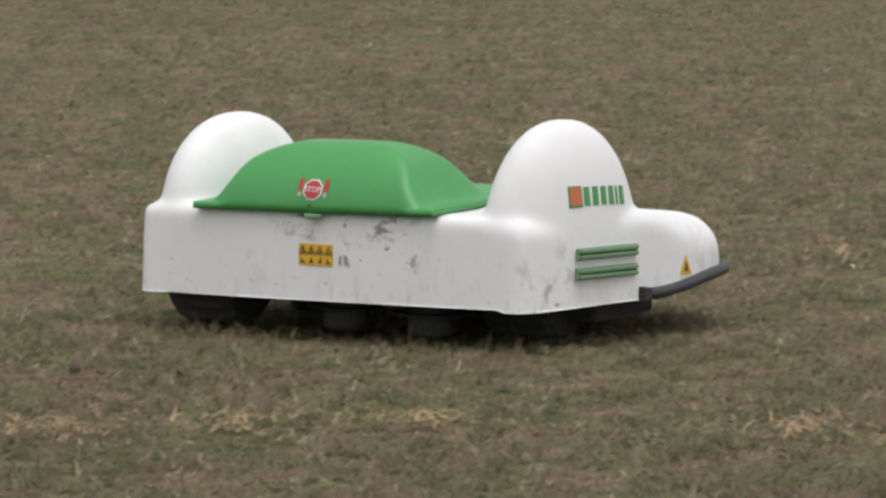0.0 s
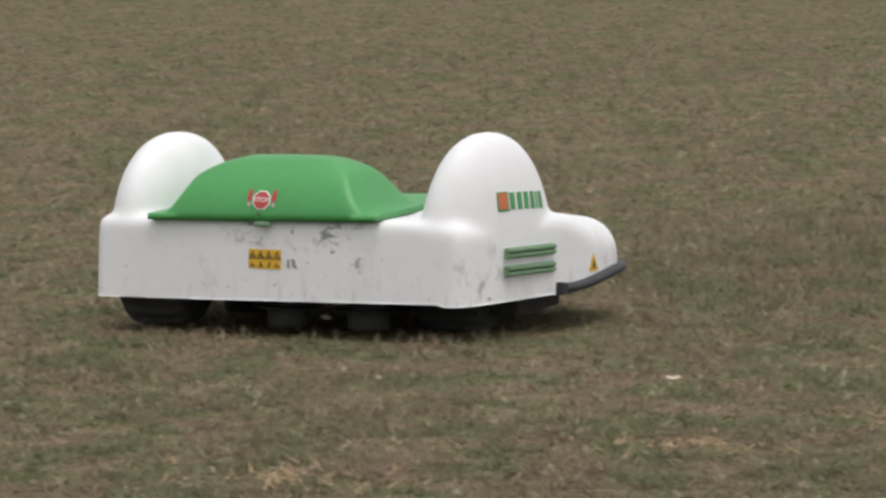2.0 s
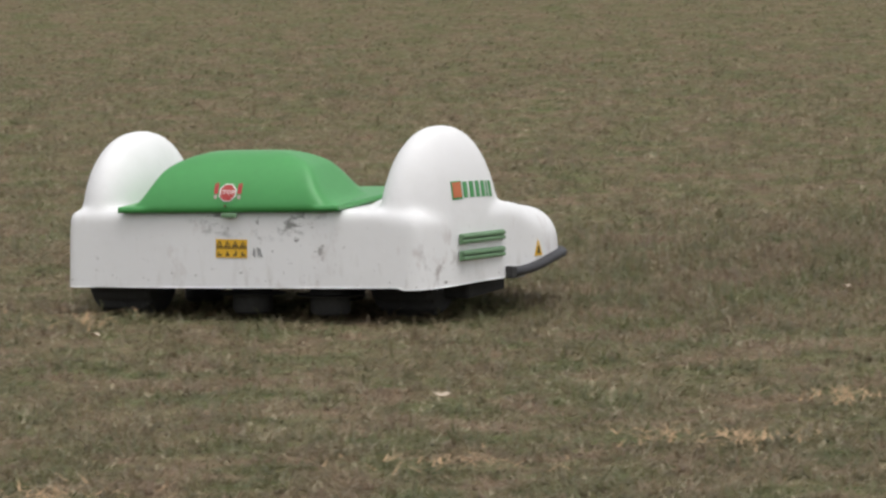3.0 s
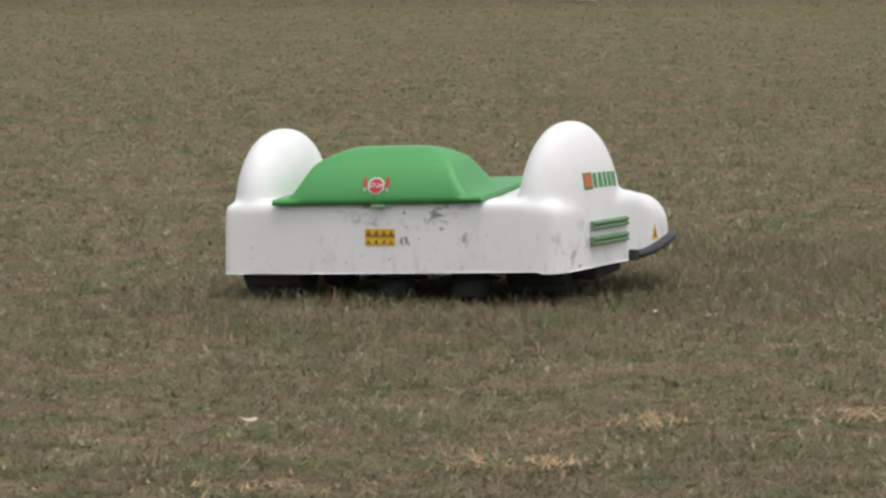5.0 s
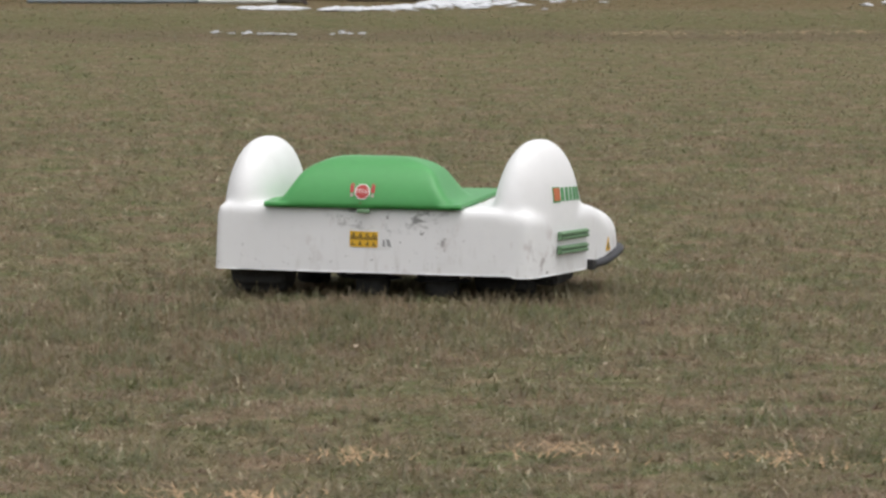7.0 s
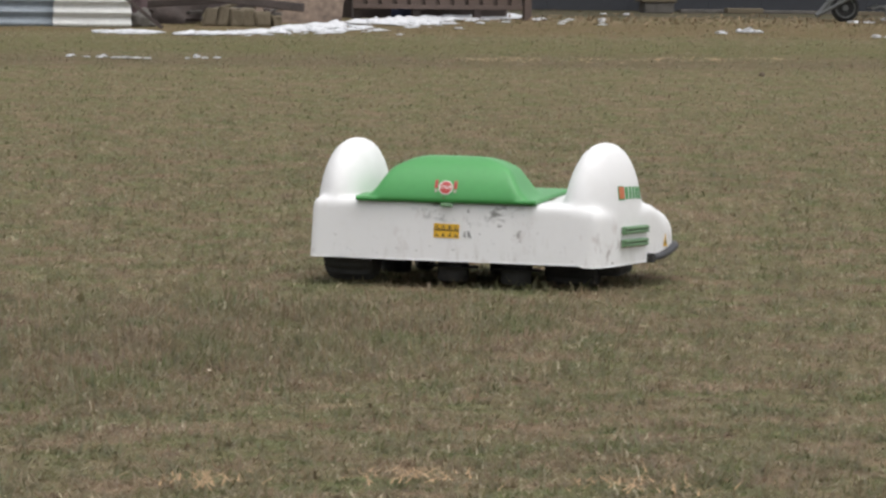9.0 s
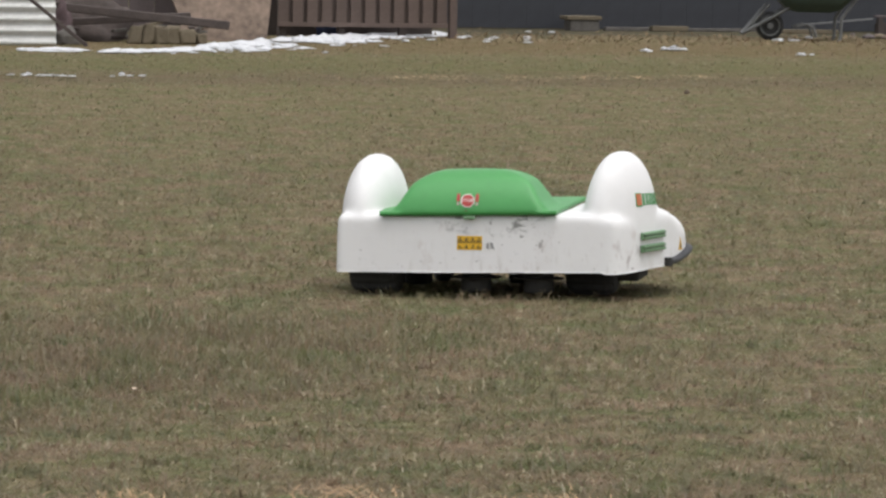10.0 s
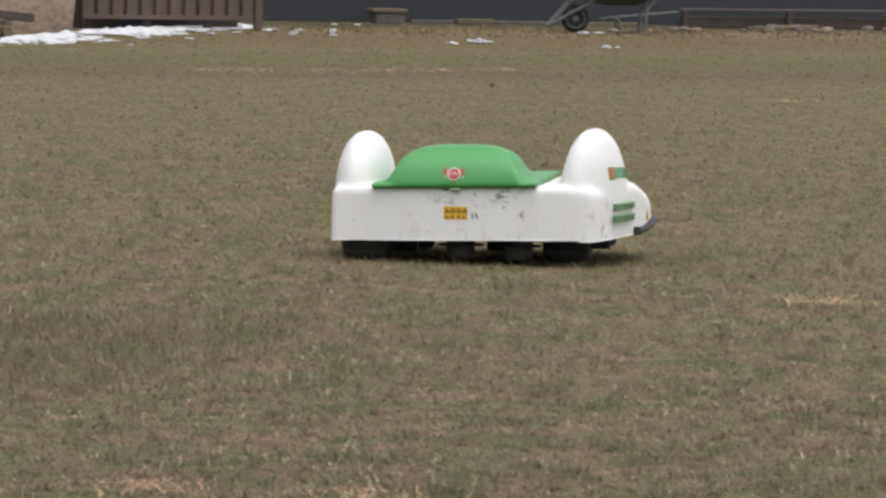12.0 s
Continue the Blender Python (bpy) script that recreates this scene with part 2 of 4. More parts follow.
def part(name, bm, material, parent, label="", smooth=False, m=None):
    """Links a bmesh as one mesh object under a thing or a part."""
    ob = new(name, mesh_of(name, bm, material, smooth))
    ob.parent = parent
    if m is not None:
        ob.matrix_basis = m
    return tagged(ob, label)


def thing(name, label, category, m=None, group=""):
    ob = new(name)
    ob.empty_display_size = 0.1
    if m is not None:
        ob.matrix_basis = m
    return tagged(ob, label, category, group)


def box(bm, c, s, m=Matrix(), bevel=0.0):
    g = bmesh.ops.create_cube(bm, size=1, matrix=m @ Matrix.Translation(c) @ Matrix.Diagonal((*s, 1)))
    if bevel:
        es = list({e for v in g["verts"] for e in v.link_edges})
        bmesh.ops.bevel(bm, geom=es, offset=bevel, segments=2, affect='EDGES', profile=0.6)


def lathe(bm, profile, m=Matrix(), n=32):
    """Turns a profile of (radius, height) about z and closes its ends."""
    rings = [[bm.verts.new(m @ Vector((r * math.cos(k * math.tau / n), r * math.sin(k * math.tau / n), h))) for k in range(n)] for r, h in profile]
    for a, b in zip(rings, rings[1:]):
        for k in range(n):
            bm.faces.new((a[k], a[(k + 1) % n], b[(k + 1) % n], b[k]))
    bm.faces.new(rings[0][::-1])
    bm.faces.new(rings[-1])


def tube(bm, points, r, n=8, flat=1.0):
    """A round bar along points; flat squeezes it in height."""
    pts = [Vector(p) for p in points]
    rings = []
    for i, p in enumerate(pts):
        d = (pts[min(i + 1, len(pts) - 1)] - pts[max(i - 1, 0)]).normalized()
        side = d.cross(Vector((0, 0, 1)))
        side = side.normalized() if side.length > 1e-3 else Vector((1, 0, 0))
        up = side.cross(d)
        rings.append([bm.verts.new(p + r * (math.cos(k * math.tau / n) * side + flat * math.sin(k * math.tau / n) * up)) for k in range(n)])
    for a, b in zip(rings, rings[1:]):
        for k in range(n):
            bm.faces.new((a[k], a[(k + 1) % n], b[(k + 1) % n], b[k]))
    bm.faces.new(rings[0][::-1])
    bm.faces.new(rings[-1])


def smoothstep(a, b, x):
    t = min(max((x - a) / (b - a), 0.0), 1.0)
    return t * t * (3 - 2 * t)


# ---- ground ----
def swell(x, y):
    """Height of the gently uneven lawn."""
    near = np.clip((x + 5) / 2, 0, 1) * np.clip((25 - x) / 2, 0, 1) * np.clip((y - 6) / 2, 0, 1) * np.clip((44 - y) / 4, 0, 1)
    wave = np.sin(x * 2.3 + 1.4 * np.sin(y * 1.1)) * np.sin(y * 1.9 + 1.2 * np.sin(x * 0.8)) + 0.6 * np.sin(x * 4.7 + y * 2.1) * np.sin(y * 4.1 - x * 1.3)
    return 0.0035 * near * wave


def ground():
    """One sheet to the horizon, gently uneven near the machine's way."""
    xs = np.array([-4000, -400, -60, -20] + [-5 + 0.2 * k for k in range(151)] + [30, 60, 400, 4000], dtype=float)
    ys = np.array([-4000, -400, -40, 0, 4] + [6 + 0.2 * k for k in range(196)] + [55, 80, 400, 4000], dtype=float)
    gx, gy = np.meshgrid(xs, ys)
    bm = bmesh.new()
    grid = [[bm.verts.new(p) for p in row] for row in np.stack([gx, gy, swell(gx, gy)], 2)]
    for a, b in zip(grid, grid[1:]):
        for k in range(len(xs) - 1):
            bm.faces.new((a[k], a[k + 1], b[k + 1], b[k]))
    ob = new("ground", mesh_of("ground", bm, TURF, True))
    return tagged(ob, "worn winter lawn, olive green and straw brown", "lawn", kind="structure")


def blade_mesh(name, x, y, g, height, width, label, material, lie, soft=16, tuft=None):
    """Short bent grass blades rooted at x, y, lying over by about lie degrees; those of one tuft share a root."""
    count = len(x)
    clump = 0.5 + 0.5 * np.sin(x * 7.1 + 2 * np.sin(y * 3.3)) * np.sin(y * 6.3 + 2 * np.sin(x * 2.7))
    h = height * (0.45 + 0.55 * clump + 0.5 * g.random(count)) * g.uniform(0.5, 1.1, count)
    if tuft is not None:
        h *= (0.65 + 0.75 * g.random(count))[tuft]
    w = width * g.uniform(0.6, 1.3, count)
    turn = g.uniform(0, math.tau, count)
    lean = np.radians(np.clip(g.normal(lie, soft, count), 10, 87))
    lean2 = np.minimum(lean + np.radians(g.uniform(5, 45, count)), radians(105))
    sx, sy = np.cos(turn + math.pi / 2), np.sin(turn + math.pi / 2)
    dx, dy = np.cos(turn), np.sin(turn)
    floor = swell(x, y)
    base = np.stack([x, y, floor - 0.004], 1)
    side = np.stack([sx, sy, np.zeros(count)], 1) * w[:, None] / 2
    mid = base + (np.stack([dx * np.sin(lean), dy * np.sin(lean), np.cos(lean)], 1)) * (h * 0.55)[:, None]
    tip = mid + (np.stack([dx * np.sin(lean2), dy * np.sin(lean2), np.cos(lean2)], 1)) * (h * 0.45)[:, None]
    tip[:, 2] = np.maximum(tip[:, 2], floor + 0.006)
    co = np.stack([base - side, base + side, mid - side * 0.8, mid + side * 0.8, tip], 1).reshape(-1, 3)
    i = np.arange(count, dtype=np.int32) * 5
    root = i if tuft is None else i[tuft]
    tri = np.stack([root, i + 1, i + 3, root, i + 3, i + 2, i + 2, i + 3, i + 4], 1).reshape(-1)
    me = bpy.data.meshes.new(name)
    me.vertices.add(count * 5)
    me.vertices.foreach_set("co", co.astype(np.float32).reshape(-1))
    me.loops.add(len(tri))
    me.loops.foreach_set("vertex_index", tri)
    me.polygons.add(len(tri) // 3)
    me.polygons.foreach_set("loop_start", np.arange(0, len(tri), 3, dtype=np.int32))
    me.update(calc_edges=True)
    me.materials.append(material)
    return tagged(new(name, me), label, "grass", kind="stuff")


def blades(name, count, r0, r1, a0, a1, power, height, width, label, seed, material=None, lie=64, each=7, loose=0.6, fade=1.0):
    """Grass over a sector of the lawn, thinning with distance: tufts of a few blades, and loose blades between them."""
    g = np.random.default_rng(seed)
    k = 2 - power
    r = (r0 ** k + g.random(count) * (r1 ** k - r0 ** k)) ** (1 / k)
    a = np.radians(a0 + (a1 - a0) * g.random(count))
    edge = r0 + 0.65 * (r1 - r0)
    r = np.where(r > edge, edge + (r - edge) * g.uniform(1 / fade, fade, count), r)
    tuft = np.arange(count)
    tuft[int(loose * count):] -= (tuft[int(loose * count):] - int(loose * count)) % each
    x, y = (r * np.sin(a))[tuft], (r * np.cos(a))[tuft]
    own = tuft != np.arange(count)
    x[own] += g.normal(0, width * 0.9, own.sum())
    y[own] += g.normal(0, width * 0.9, own.sum())
    return blade_mesh(name, x, y, g, height, width, label, material or BLADES, lie, 18, tuft)


def strip(name, count, a, b, lo, hi, height, width, label, seed, material=None, lie=48):
    """Taller grass along the line from a to b, from lo to hi on its right."""
    g = np.random.default_rng(seed)
    a, b = np.array(a), np.array(b)
    d = (b - a) / np.linalg.norm(b - a)
    across = (lo + hi) / 2 + (hi - lo) / 2 * np.clip(g.normal(0, 0.6, count), -1.8, 1.8)
    p = a + (b - a) * (g.uniform(0, 1, count) + g.normal(0, 0.09, count))[:, None] + across[:, None] * np.array([d[1], -d[0]]) + g.normal(0, 0.1, (count, 2))
    return blade_mesh(name, p[:, 0], p[:, 1], g, height, width, label, material or BLADES, lie, 22)


ground()
blades("grass", 530000, 8.0, 25.0, -6.5, 26.5, 1.55, 0.044, 0.0054, "short matted winter grass, olive and straw", 3, None, 62, fade=2.4)
blades("far_grass", 240000, 21.0, 47.5, -6.0, 26.0, 1.2, 0.034, 0.011, "short winter grass in the back of the lawn", 4, None, 73, 1)
blades("dry_grass", 120000, 8.0, 24.0, -6.5, 26.5, 1.4, 0.032, 0.0034, "scattered dry straw-coloured grass blades", 5, DRY, 70, 5, 0.7, 2.0)
strip("taller_grass", 20000, (2.0, 12.5), (4.1, 14.6), -0.75, 0.85, 0.062, 0.0058, "taller ragged grass that is not yet mown", 6)
strip("taller_dry_grass", 3000, (2.0, 12.5), (4.1, 14.6), -0.75, 0.85, 0.045, 0.0030, "taller dry straw-coloured grass blades", 8, DRY)
strip("dead_weeds", 9000, (12.6, 43.6), (22.5, 43.6), -1.3, 1.6, 0.055, 0.013, "dead red-brown weeds and stalks before the fence", 7, WEED, 68)


# ---- robot mower: x along its rear, y the way it looks, z up; origin on the ground under the middle of its rear edge ----
OUTLINE = [(-0.478, 0.0), (-0.2, -0.012), (0.2, -0.012), (0.47, 0.0), (0.528, 0.132), (0.592, 0.326), (0.624, 0.465), (0.634, 0.58), (0.616, 0.68), (0.54, 0.765), (0.42, 0.80), (-0.30, 0.80), (-0.43, 0.73), (-0.482, 0.6)]
REAR_EDGE, DECK = 0.085, 0.280


def rounded(points, radius):
    """The closed outline with its corners rounded: radius for each corner."""
    out = []
    n = len(points)
    for i in range(n):
        p, a, b = Vector(points[i]), Vector(points[i - 1]), Vector(points[(i + 1) % n])
        r = min(radius[i], (a - p).length * 0.45, (b - p).length * 0.45)
        s, e = p + (a - p).normalized() * r, p + (b - p).normalized() * r
        for k in range(7):
            t = k / 6
            out.append((1 - t) ** 2 * s + 2 * t * (1 - t) * p + t * t * e)
    return out


def dense(points, step):
    out = []
    for a, b in zip(points, points[1:] + points[:1]):
        k = max(1, int((b - a).length / step))
        out += [a + (b - a) * j / k for j in range(k)]
    return out


RIM = dense(rounded(OUTLINE, [0.018, 0.1, 0.1, 0.032] + [0.06] * 10), 0.02)


def inward(ring, i):
    d = (ring[(i + 1) % len(ring)] - ring[i - 1]).normalized()
    return Vector((-d.y, d.x))


def skirt_lift(y):
    """The lower edge climbs towards the nose."""
    return 0.026 * smoothstep(0.36, 0.62, y)


def lower_edge(p):
    """Height of the trimmed lower edge, with a small step before the rear corner."""
    return REAR_EDGE + 0.008 * p.x / 0.47 - 0.006 * smoothstep(0.41, 0.43, p.x) * (1 - smoothstep(0.0, 0.3, p.y)) + skirt_lift(p.y)


def dome(bm, cx, cy, a, b, top, base, turn=0.0, power=2.2, n=56):
    """A tall rounded hump, longer than wide."""
    rings = []
    h = top - base
    for k in range(1, 25):
        w = k / 24 * math.pi / 2
        r, z = math.sin(w) ** (2 / power), math.cos(w) ** (2 / power)
        ring = []
        for j in range(n):
            p = Vector((a * r * math.cos(j * math.tau / n), b * r * math.sin(j * math.tau / n), base + h * z))
            p.rotate(Euler((0, 0, radians(turn))))
            p += Vector((cx, cy, 0))
            ring.append(bm.verts.new((p.x, max(p.y, 0.002), p.z)))
        rings.append(ring)
    tip = bm.verts.new((cx, cy, top))
    for j in range(n):
        bm.faces.new((tip, rings[0][j], rings[0][(j + 1) % n]))
    for p, q in zip(rings, rings[1:]):
        for j in range(n):
            bm.faces.new((p[j], q[j], q[(j + 1) % n], p[(j + 1) % n]))
    bm.faces.new(rings[-1][::-1])


def shell_mesh():
    """The moulded shell: walls with a slight draft, rounded shoulders, nose and two humps melted together."""
    bm = bmesh.new()
    rings = []
    def ring(inset_of, z_of):
        rings.append([bm.verts.new((*(p + inward(RIM, i) * inset_of(p)), z_of(p))) for i, p in enumerate(RIM)])
    def shoulder(p):
        return 0.024 + 0.066 * smoothstep(0.28, 0.55, p.y) + 0.024 * smoothstep(0.36, 0.47, p.x) * (1 - smoothstep(0.2, 0.4, p.y))
    def top(p):
        return DECK + 0.008 * p.x / 0.47 - 0.035 * smoothstep(0.28, 0.68, p.y)
    ring(lambda p: 0.0, lambda p: 0.045)
    for k in range(7):
        w = k / 6 * math.pi / 2
        ring(lambda p: 0.004 + shoulder(p) * (1 - math.cos(w)), lambda p: top(p) - shoulder(p) * (1 - math.sin(w)))
    for lo, hi in zip(rings, rings[1:]):
        for i in range(len(RIM)):
            j = (i + 1) % len(RIM)
            bm.faces.new((lo[i], lo[j], hi[j], hi[i]))
    bm.faces.new(rings[0][::-1])
    bm.faces.new(rings[-1])
    dome(bm, -0.385, 0.258, 0.101, 0.248, 0.459, 0.215, -5)
    dome(bm, 0.451, 0.206, 0.098, 0.212, 0.486, 0.16, -20.5)
    dome(bm, -0.372, 0.270, 0.106, 0.245, 0.315, 0.2)
    dome(bm, 0.382, 0.26, 0.115, 0.24, 0.316, 0.2, -20.5)
    bmesh.ops.recalc_face_normals(bm, faces=bm.faces)
    raw = new("shell", mesh_of("shell", bm, WHITE, True))
    rm = raw.modifiers.new("melt", 'REMESH')
    rm.mode, rm.voxel_size, rm.use_smooth_shade = 'VOXEL', 0.0065, True
    sm = raw.modifiers.new("soften", 'SMOOTH')
    sm.factor, sm.iterations = 0.5, 26
    dg = bpy.context.evaluated_depsgraph_get()
    dg.update()
    me = bpy.data.meshes.new_from_object(raw.evaluated_get(dg))
    me.name = "shell"
    bpy.data.objects.remove(raw)
    for v in me.vertices:
        v.co.z = max(v.co.z, lower_edge(v.co))
    me.polygons.foreach_set("use_smooth", [p.normal.z > -0.5 for p in me.polygons])
    if not me.materials:
        me.materials.append(WHITE)
    return me


LID_X0, LID_X1, LID_Y1 = -0.325, 0.268, 0.48


def lid_height(x, y):
    u = min(max((x + 0.301) / 0.215, 0), 1)
    w = min(max((0.246 - x) / 0.205, 0), 1)
    fx = (1 - (1 - u) ** 2.4) ** 0.8 * (1 - (1 - w) ** 2.4) ** 0.8 * smoothstep(-0.08, 0.40, u) * smoothstep(-0.08, 0.40, w)
    t = min(max(y / 0.15, 0), 1)
    fy = (1 - (1 - t) ** 2.3) ** 0.72
    fy *= 1 - smoothstep(0.16, 0.38, y)
    crown = 1 - 0.04 * ((x + 0.04) / 0.2) ** 2
    return 0.283 + 0.014 * (x + 0.32) / 0.58 + 0.03 * y + 0.127 * (1 - min(1.0, ((1 - fx) ** 4.5 + (1 - fy) ** 4.5) ** (1 / 4.5))) * crown


def lid_bmesh():
    """The hinged lid: a long bulge on a flange, with a folded rim."""
    bm = bmesh.new()
    nx, ny = 96, 64
    rows = []
    for j in range(ny + 1):
        v = (j / ny) ** 1.6
        y = -0.022 + v * (LID_Y1 + 0.022)
        row = []
        for i in range(nx + 1):
            u = i / nx
            x = LID_X0 + u * (LID_X1 + 0.06 * max(y, 0) - LID_X0)
            row.append(bm.verts.new((x, y, lid_height(x, y + 0.022))))
        rows.append(row)
    for a, b in zip(rows, rows[1:]):
        for i in range(nx):
            bm.faces.new((a[i], a[i + 1], b[i + 1], b[i]))
    edge = rows[0] + [r[-1] for r in rows[1:]] + rows[-1][-2::-1] + [r[0] for r in rows[-2:0:-1]]
    low = [bm.verts.new(v.co + Vector((0, -0.001, -0.014))) for v in edge]
    n = len(edge)
    for i in range(n):
        j = (i + 1) % n
        bm.faces.new((edge[i], low[i], low[j], edge[j]))
    bm.faces.new(low[::-1])
    return bm


def decal(name, polys, material, parent, tree, m, label="", lift=0.0012, cut=0.006):
    """A thin sticker: flat outlines in the plane of m, laid on the surface under it."""
    bm = bmesh.new()
    for poly in polys:
        bm.faces.new([bm.verts.new((x, y, 0)) for x, y in poly])
    bmesh.ops.triangulate(bm, faces=bm.faces)
    for _ in range(6):
        es = [e for e in bm.edges if e.calc_length() > cut]
        if not es:
            break
        bmesh.ops.subdivide_edges(bm, edges=es, cuts=1)
        bmesh.ops.triangulate(bm, faces=bm.faces)
    n = (m.to_3x3() @ Vector((0, 0, 1))).normalized()
    for v in bm.verts:
        p = m @ v.co
        hit, nor, _, _ = tree.ray_cast(p + n * 0.15, -n, 0.4)
        v.co = (hit + n * lift) if hit else p
    g = bmesh.ops.extrude_face_region(bm, geom=list(bm.faces))
    for v in g["geom"]:
        if isinstance(v, bmesh.types.BMVert):
            v.co += n * 0.0008
    bmesh.ops.recalc_face_normals(bm, faces=bm.faces)
    return part(name, bm, material, parent, label)


def rect(x, y, w, h):
    return [(x - w / 2, y - h / 2), (x + w / 2, y - h / 2), (x + w / 2, y + h / 2), (x - w / 2, y + h / 2)]


def ngon(x, y, r, n, turn=0.0):
    return [(x + r * math.cos(math.tau * (k + turn) / n), y + r * math.sin(math.tau * (k + turn) / n)) for k in range(n)]


def facing(p, out, up=(0, 0, 1)):
    """A plane at p whose z looks along out and whose y is up."""
    z = Vector(out).normalized()
    x = Vector(up).cross(z).normalized()
    return Matrix.Translation(p) @ Matrix((x, z.cross(x), z)).transposed().to_4x4()


def wheel_mesh():
    """A wide lawn tyre with rounded shoulders and lugs; axis along x."""
    bm = bmesh.new()
    w, r = 0.17, 0.122
    prof = [(0.03, -w / 2), (0.07, -w / 2)] + [(r - 0.035 + 0.035 * math.sin(t), -w / 2 + 0.035 - 0.035 * math.cos(t)) for t in (0, 0.5, 1.0, 1.57)]
    prof += [(a, -b) for a, b in reversed(prof)]
    turn = Euler((0, radians(90), 0)).to_matrix().to_4x4()
    lathe(bm, prof, turn, 72)
    for v in bm.verts:
        rad = math.hypot(v.co.y, v.co.z)
        if rad > r - 0.012:
            k = math.atan2(v.co.z, v.co.y) / math.tau * 18 + abs(v.co.x) * 6
            if k % 1 > 0.5:
                v.co.y, v.co.z = v.co.y * (1 - 0.012 / rad), v.co.z * (1 - 0.012 / rad)
    return mesh_of("tyre", bm, TYRE, False)


def build_mower():
    mower = thing("robot_mower", "white robot lawn mower with green lid, scuffed shell and black bumper", "lawn mower")
    shell = new("shell", shell_mesh())
    shell.parent = mower
    tagged(shell, "scuffed white plastic shell with two tall humps")
    bm = bmesh.new()
    bm.from_mesh(shell.data)
    skin = BVHTree.FromBMesh(bm)
    bm.free()
    lid = part("lid", lid_bmesh(), GREEN, mower, "glossy green bulging lid", True)
    lid.data.polygons.foreach_set("use_smooth", [p.area < 0.02 for p in lid.data.polygons])
    bm = bmesh.new()
    bm.from_mesh(lid.data)
    lid_skin = BVHTree.FromBMesh(bm)
    bm.free()
    # latch below the sign
    bm = bmesh.new()
    box(bm, (-0.024, -0.024, 0.268), (0.04, 0.012, 0.012), bevel=0.004)
    part("latch", bm, GREEN_DARK, lid)
    bm = bmesh.new()
    lathe(bm, [(0.003, 0), (0.003, 0.004)], facing((-0.034, -0.0235, 0.291), (0, -1, 0.2)), 10)
    part("keyhole", bm, BLACK, lid)
    # stop sign with a red pictogram on each side
    m = facing((-0.031, 0.0, 0.322), (0, -1, 0.15))
    sign = decal("stop_sign", [ngon(0, 0, 0.0245, 8, 0.5)], PALE, mower, lid_skin, m, "red and white octagonal stop sticker")
    decal("red_field", [ngon(0, 0, 0.0215, 8, 0.5)], RED, sign, lid_skin, m, lift=0.0024)
    font = bpy.data.curves.new("word", 'FONT')
    font.body, font.size, font.align_x, font.align_y, font.resolution_u = "STOP", 0.017, 'CENTER', 'CENTER', 2
    word = new("word", font)
    dg = bpy.context.evaluated_depsgraph_get()
    dg.update()
    tm = bpy.data.meshes.new_from_object(word.evaluated_get(dg))
    bpy.data.objects.remove(word)
    bm = bmesh.new()
    bm.from_mesh(tm)
    n = m.to_3x3() @ Vector((0, 0, 1))
    for v in bm.verts:
        p = m @ v.co
        hit, _, _, _ = lid_skin.ray_cast(p + n * 0.15, -n, 0.4)
        v.co = (hit or p) + n * 0.0044
    part("lettering", bm, PALE, sign)
    for s in (-1, 1):
        pict = decal("pictogram", [rect(s * 0.0315, 0.008, 0.011, 0.022), rect(s * 0.0315 - 0.004, 0.0215, 0.0024, 0.006), rect(s * 0.0315, 0.0225, 0.0024, 0.008), rect(s * 0.0315 + 0.004, 0.0215, 0.0024, 0.006)], RED, mower, lid_skin, m, "small red pictogram sticker")
        decal("pale_field", [rect(s * 0.0315, -0.011, 0.008, 0.010)], DIM, pict, lid_skin, m)
    # yellow safety sticker on the rear wall
    m = facing((-0.0235, 0.0, 0.184), (0, -1, 0))
    plate = decal("safety_sticker", [rect(0, 0, 0.084, 0.046)], YELLOW, mower, skin, m, "yellow safety sticker with black symbols")
    for k in range(4):
        cx = -0.0315 + 0.021 * k
        tri = [(cx - 0.0095, 0.003), (cx + 0.0095, 0.003), (cx, 0.0195)]
        decal("warning_symbol", [[tri[0], tri[1], (cx + 0.006, 0.0055), (cx - 0.006, 0.0055)], [tri[1], tri[2], (cx, 0.0155), (cx + 0.006, 0.0055)], [tri[2], tri[0], (cx - 0.006, 0.0055), (cx, 0.0155)], rect(cx, 0.0085, 0.003, 0.005)], BLACK, plate, skin, m, lift=0.0024)
    for k, (a, b) in enumerate(((0.012, 0.004), (0.011, 0.011), (0.009, 0.013), (0.012, 0.006))):
        cx = -0.0315 + 0.021 * k
        decal("warning_symbol", [rect(cx, -0.016, a, 0.004), rect(cx - 0.002 + 0.002 * (k % 3), -0.0105, 0.004, b * 0.7)], BLACK, plate, skin, m, lift=0.0024)
    decal("divider", [rect(0, 0.0005, 0.084, 0.0014)], BLACK, plate, skin, m, lift=0.0022)
    for x, w, h, s in ((0.060, 0.007, 0.002, 0.002), (0.078, 0.013, 0.004, -0.004)):
        decal("scuff", [[(x - w / 2 + s, h), (x + w * 0.2 + s, h - 0.003), (x + w / 2, -0.021), (x - w / 2, -0.016)]], SCUFF, mower, skin, m)
    # firm's mark on the right hump: a framed orange square and six green blocks
    out = Vector((0.937, -0.35, 0.25))
    m = facing((0.533, 0.222, 0.323), out)
    mark = decal("maker_mark", [rect(-0.078, 0, 0.036, 0.046)], GREEN_PRINT, mower, skin, m, "green and orange printed mark of plain blocks", lift=0.0010)
    decal("orange_square", [rect(-0.078, 0.001, 0.029, 0.038)], ORANGE, mark, skin, m, lift=0.0022)
